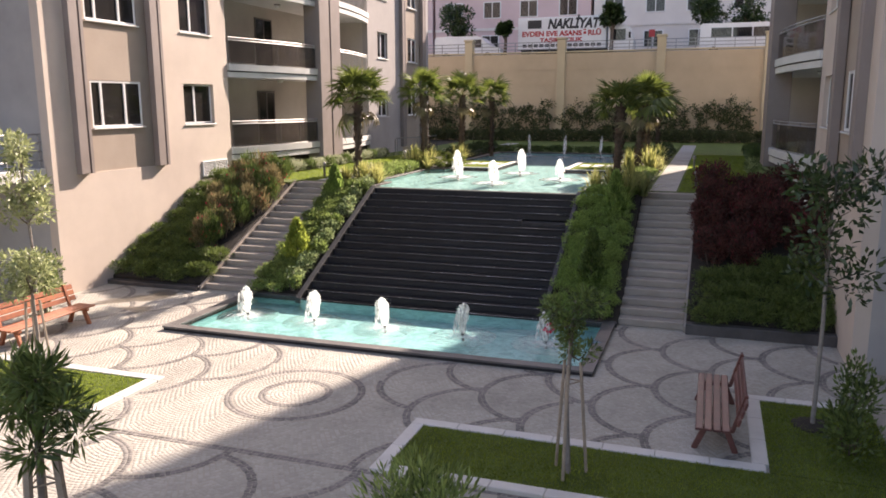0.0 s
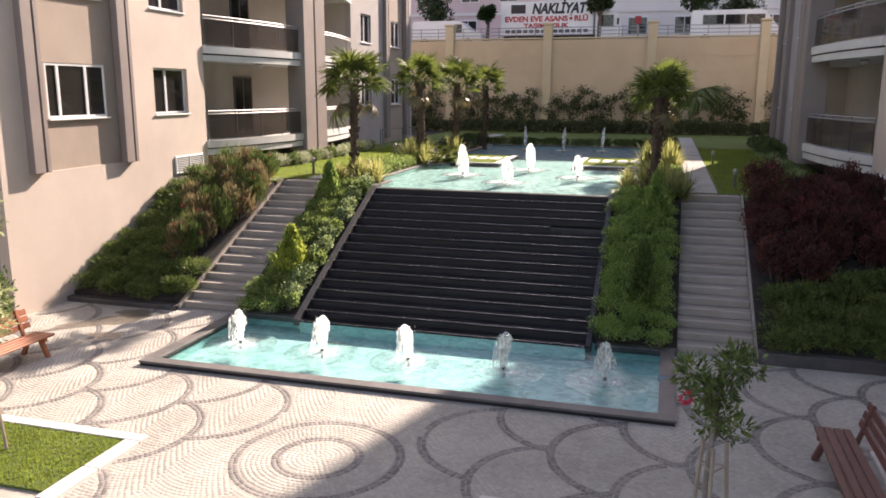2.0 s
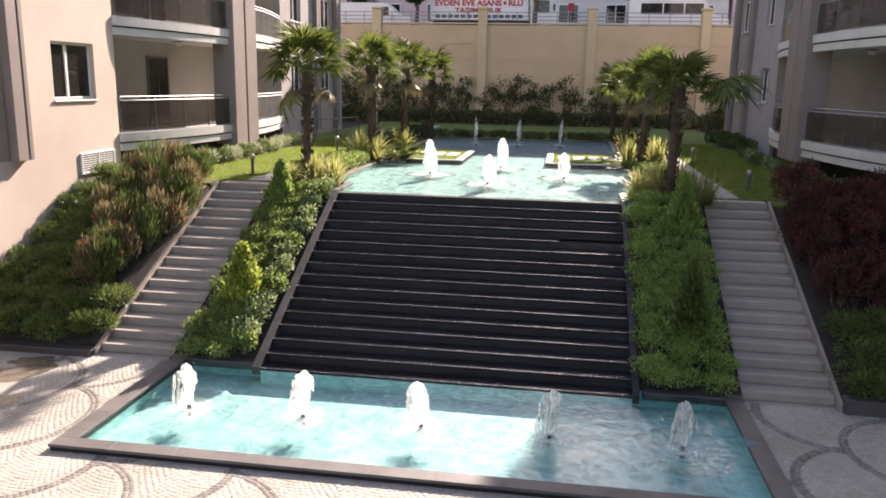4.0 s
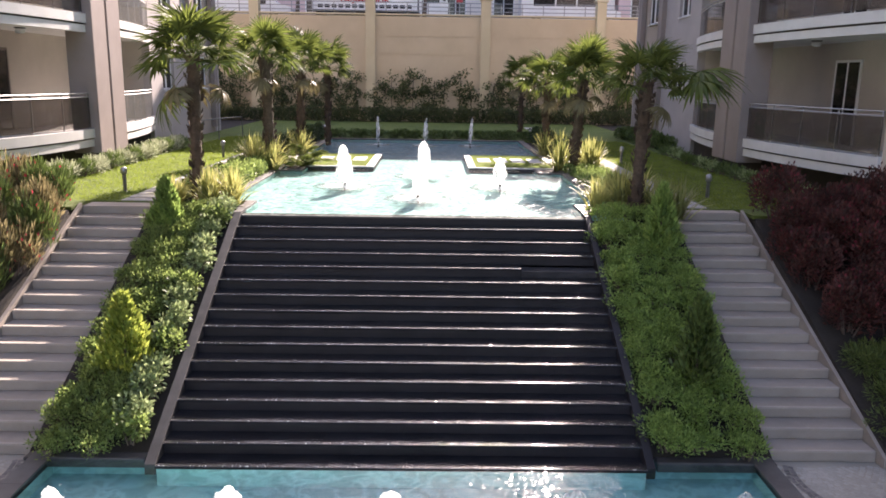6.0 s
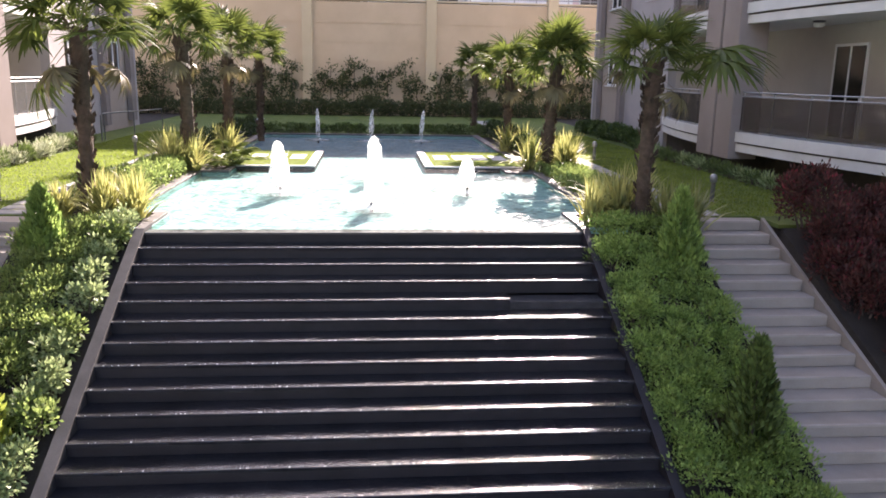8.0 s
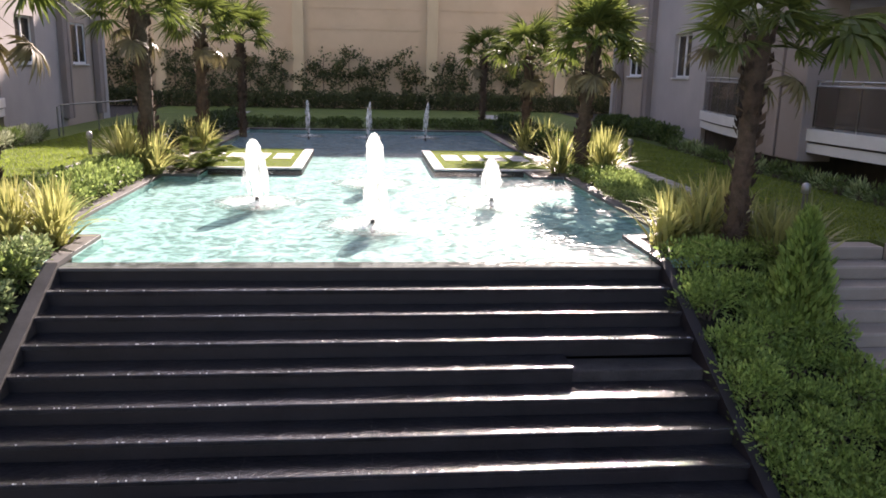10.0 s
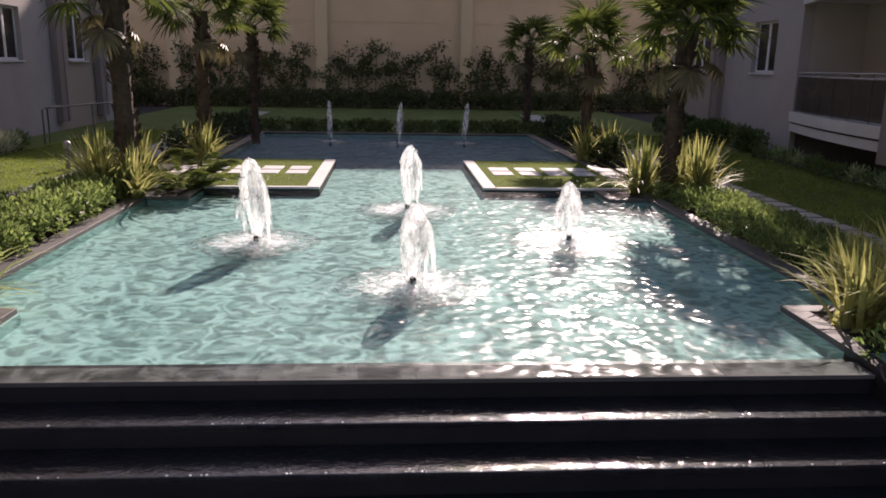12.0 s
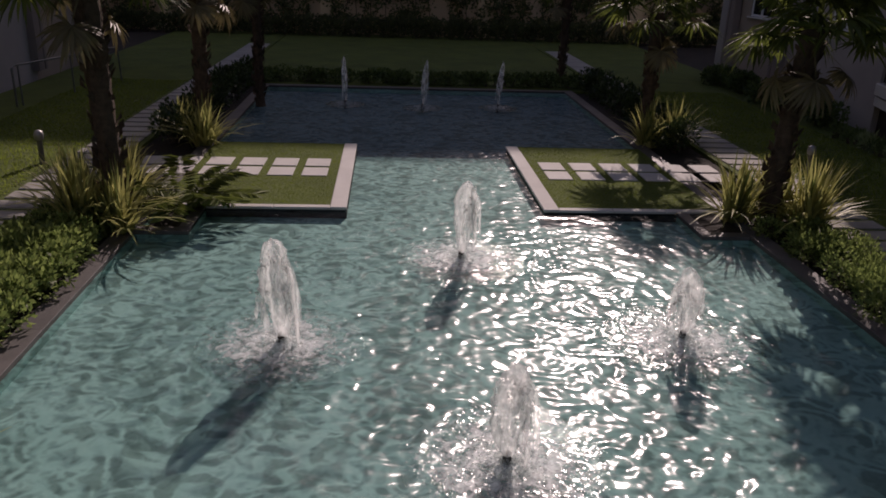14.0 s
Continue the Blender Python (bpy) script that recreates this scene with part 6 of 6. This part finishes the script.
street_block(-40, -19, 48, 24.2, M_PINK, "pink rendered street house with white windows", 1)
street_block(-18.7, -4, 48, 24.2, M_PINK, "pink rendered street house behind a moving lorry", 2)
street_block(-3.7, 14, 48, 24.2, M_CREAM, "pale rendered street house with white windows", 3)
street_block(14.3, 40, 48, 24.2, M_PINK, "pink rendered street house at the street's end", 4)


def words(name, body, x, y, z, size, mat, parent, width, shear=0.0):
    cu = bpy.data.curves.new(name, "FONT")
    cu.body, cu.size, cu.align_x, cu.extrude = body, size, "CENTER", 0.004
    cu.offset, cu.shear = size * 0.045, shear
    tmp = bpy.data.objects.new(name, cu)
    scene.collection.objects.link(tmp)
    me = bpy.data.meshes.new_from_object(tmp.evaluated_get(bpy.context.evaluated_depsgraph_get()))
    bpy.data.objects.remove(tmp)
    me.materials.clear()
    me.materials.append(mat)
    ob = part(name, me, None, parent)
    wide = max(v.co.x for v in me.vertices) - min(v.co.x for v in me.vertices)
    ob.matrix_basis = pose(x, y, z, 90) @ Matrix.Diagonal((width / wide, 1, 1, 1))
    return ob


def wheel(parent, x, y, z, r):
    w_ = part("wheel", Geo().tube([(x, y, z), (x, y + 0.22, z)], r, 16), M_RUBBER, parent)
    part("rim", Geo().tube([(x, y - 0.01, z), (x, y + 0.02, z)], r * 0.55, 12), M_STEEL, w_)


ST = 8.9
tk = thing("moving_lorry", "white box lorry with red and black lettering on the street", "lorry", at=pose(0, 0, 0))
part("box_body", Geo().cbox(-8.2, -1.25, 38.0, 40.3, ST + 0.8, ST + 3.28, 0.04), M_VEHICLE, tk)
part("chassis", Geo().box(-8.0, 0.5, 38.3, 40.0, ST + 0.5, ST + 0.8), M_IRON, tk)
g = Geo()
prof = [(-1.1, ST + 0.5), (0.75, ST + 0.5), (0.8, ST + 1.3), (0.45, ST + 2.35), (0.1, ST + 2.5), (-1.1, ST + 2.5)]
n = len(prof)
g.add([(x, 38.05, z) for x, z in prof] + [(x, 40.2, z) for x, z in prof], [tuple(range(n)), tuple(range(n, 2 * n))[::-1]] + [(i, n + i, n + (i + 1) % n, (i + 1) % n) for i in range(n)])
cab = part("cab", g, M_VEHICLE, tk)
part("side_window", Geo().box(-0.75, 0.2, 38.03, 38.05, ST + 1.4, ST + 2.2), M_GLASS, cab)
part("door_line", Geo().box(-0.95, -0.92, 38.035, 38.05, ST + 0.6, ST + 2.3), M_IRON, cab)
part("mirror", Geo().cbox(0.45, 0.6, 37.85, 38.02, ST + 1.5, ST + 1.95, 0.02), M_IRON, cab)
g = Geo()
g.add([(-1.2, 38.2, ST + 2.5), (0.1, 38.2, ST + 2.5), (-1.2, 40.1, ST + 2.5), (0.1, 40.1, ST + 2.5), (-1.2, 38.3, ST + 3.25), (-1.2, 40.0, ST + 3.25)],
      [(0, 1, 4), (3, 2, 5), (1, 3, 5, 4), (0, 4, 5, 2), (0, 2, 3, 1)])
part("air_deflector", g, M_VEHICLE, tk)
for x in (-7.0, -0.2):
    wheel(tk, x, 38.1, ST + 0.45, 0.45)
words("lettering", "NAKLİYAT", -3.85, 37.99, ST + 2.4, 1.0, M_BLACK, tk, 4.1, 0.25)
part("name_bar", Geo().box(-7.4, -6.3, 37.985, 37.998, ST + 2.42, ST + 3.05), M_BLACK, tk, "dark shape of the firm's name")
words("lettering", "EVDEN EVE ASANSÖRLÜ", -4.75, 37.99, ST + 1.83, 0.52, M_RED, tk, 6.2)
words("lettering", "TAŞIMACILIK", -4.75, 37.99, ST + 1.38, 0.42, M_RED, tk, 3.4)
for i in range(14):
    x = -7.8 + i * 0.45
    part("number_bar", Geo().box(x, x + 0.32, 37.985, 37.998, ST + 1.0, ST + 1.22), M_BLACK, tk)


def van(x0, length, y0, h, label, name, glazing):
    b = thing(name, label, "van", "parked street vehicles")
    x1 = x0 + length
    prof = [(x0, ST + 0.35), (x1, ST + 0.35), (x1, ST + 1.0), (x1 - 0.9, ST + 1.25), (x1 - 1.7, ST + h - 0.08), (x1 - 2.0, ST + h), (x0 + 0.15, ST + h), (x0, ST + h - 0.2)]
    n_ = len(prof)
    g_ = Geo().add([(x, y0, z) for x, z in prof] + [(x, y0 + 2.0, z) for x, z in prof],
                   [tuple(range(n_)), tuple(range(n_, 2 * n_))[::-1]] + [(i, n_ + i, n_ + (i + 1) % n_, (i + 1) % n_) for i in range(n_)])
    part("body", g_, M_VEHICLE, b)
    for a, c in glazing:
        part("side_window", Geo().box(x0 + a, x0 + c, y0 - 0.02, y0, ST + h * 0.56, ST + h * 0.86), M_GLASS, b)
    for x in (x0 + 1.0, x1 - 1.1):
        wheel(b, x, y0 - 0.02, ST + 0.35, 0.35)
    part("bumper", Geo().cbox(x1 - 0.1, x1 + 0.08, y0 + 0.05, y0 + 1.95, ST + 0.35, ST + 0.6, 0.03), M_IRON, b)


van(5.6, 6.6, 37.9, 2.35, "white minibus with dark side windows parked above the wall", "minibus", ((0.8, 2.2), (2.3, 3.6), (3.7, 4.9)))
van(-15.2, 5.6, 37.9, 2.0, "white panel van parked above the wall", "panel_van", ((3.2, 4.0),))


def street_tree(x, y, h, r, mat, seed_):
    ob = thing("street_tree", "dark leafy street tree above the wall", "tree", "street trees", at=pose(x, y, ST))
    rg = np.random.default_rng(seed_)
    part("trunk", Geo().tube([(0, 0, -0.05), (0.1, 0, h * 0.5), (0, 0.1, h * 0.85)], [0.16, 0.11, 0.05], 8), M_BARK, ob, smooth=True)
    P, D = [], []
    for c in range(14):
        ctr = np.array([rg.uniform(-0.7, 0.7) * r, rg.uniform(-0.6, 0.6) * r, h * 0.72 + rg.uniform(-0.6, 0.7) * r])
        part("limb", Geo().tube([(0.05, 0, h * 0.45), tuple(ctr)], [0.05, 0.015], 5), M_BARK, ob)
        p, d = ball_points(rg, 150, ctr, (r * 0.42,) * 3, 0.3)
        P.append(p)
        D.append(d)
    tagged(part("crown", leaf_cloud("crown", mat, np.concatenate(P), np.concatenate(D) + [0, 0, 0.2], 0.26, 0.14, rg), None, ob), kind="stuff")


for i, (x, y, h, r) in enumerate(((-14.6, 41.5, 4.6, 1.5), (-0.8, 37.4, 4.4, 0.8), (6.0, 42, 5.2, 1.3), (9.3, 43.5, 4.4, 1.7), (-9.0, 36.9, 3.3, 0.5))):
    street_tree(x, y, h, r, L_DARK, 800 + i)
sg = thing("street_sign", "small red street sign on a post", "sign", at=pose(1.7, 44.0, ST))
part("post", Geo().tube([(0, 0, -0.05), (0, 0, 2.6)], 0.04, 8), M_STEEL, sg)
part("plate", Geo().cbox(-0.24, 0.24, -0.06, -0.04, 2.0, 2.6, 0.008), M_RED, sg)

# single setts of the open paving, one by one
STONE = Geo().add([(-.036, -.036, -.008), (.036, -.036, -.008), (.036, .036, -.008), (-.036, .036, -.008),
                   (-.032, -.032, 0), (.032, -.032, 0), (.032, .032, 0), (-.032, .032, 0)],
                  [(4, 5, 6, 7), (0, 1, 5, 4), (1, 2, 6, 5), (2, 3, 7, 6), (3, 0, 4, 7)]).mesh("sett", M_SETT_O)
for x, y, sl in single:
    part("sett", STONE, None, plaza, at=pose(x, y, rng.normal(0, 0.0009), 0, 0, math.degrees(sl) + rng.normal(0, 3)))
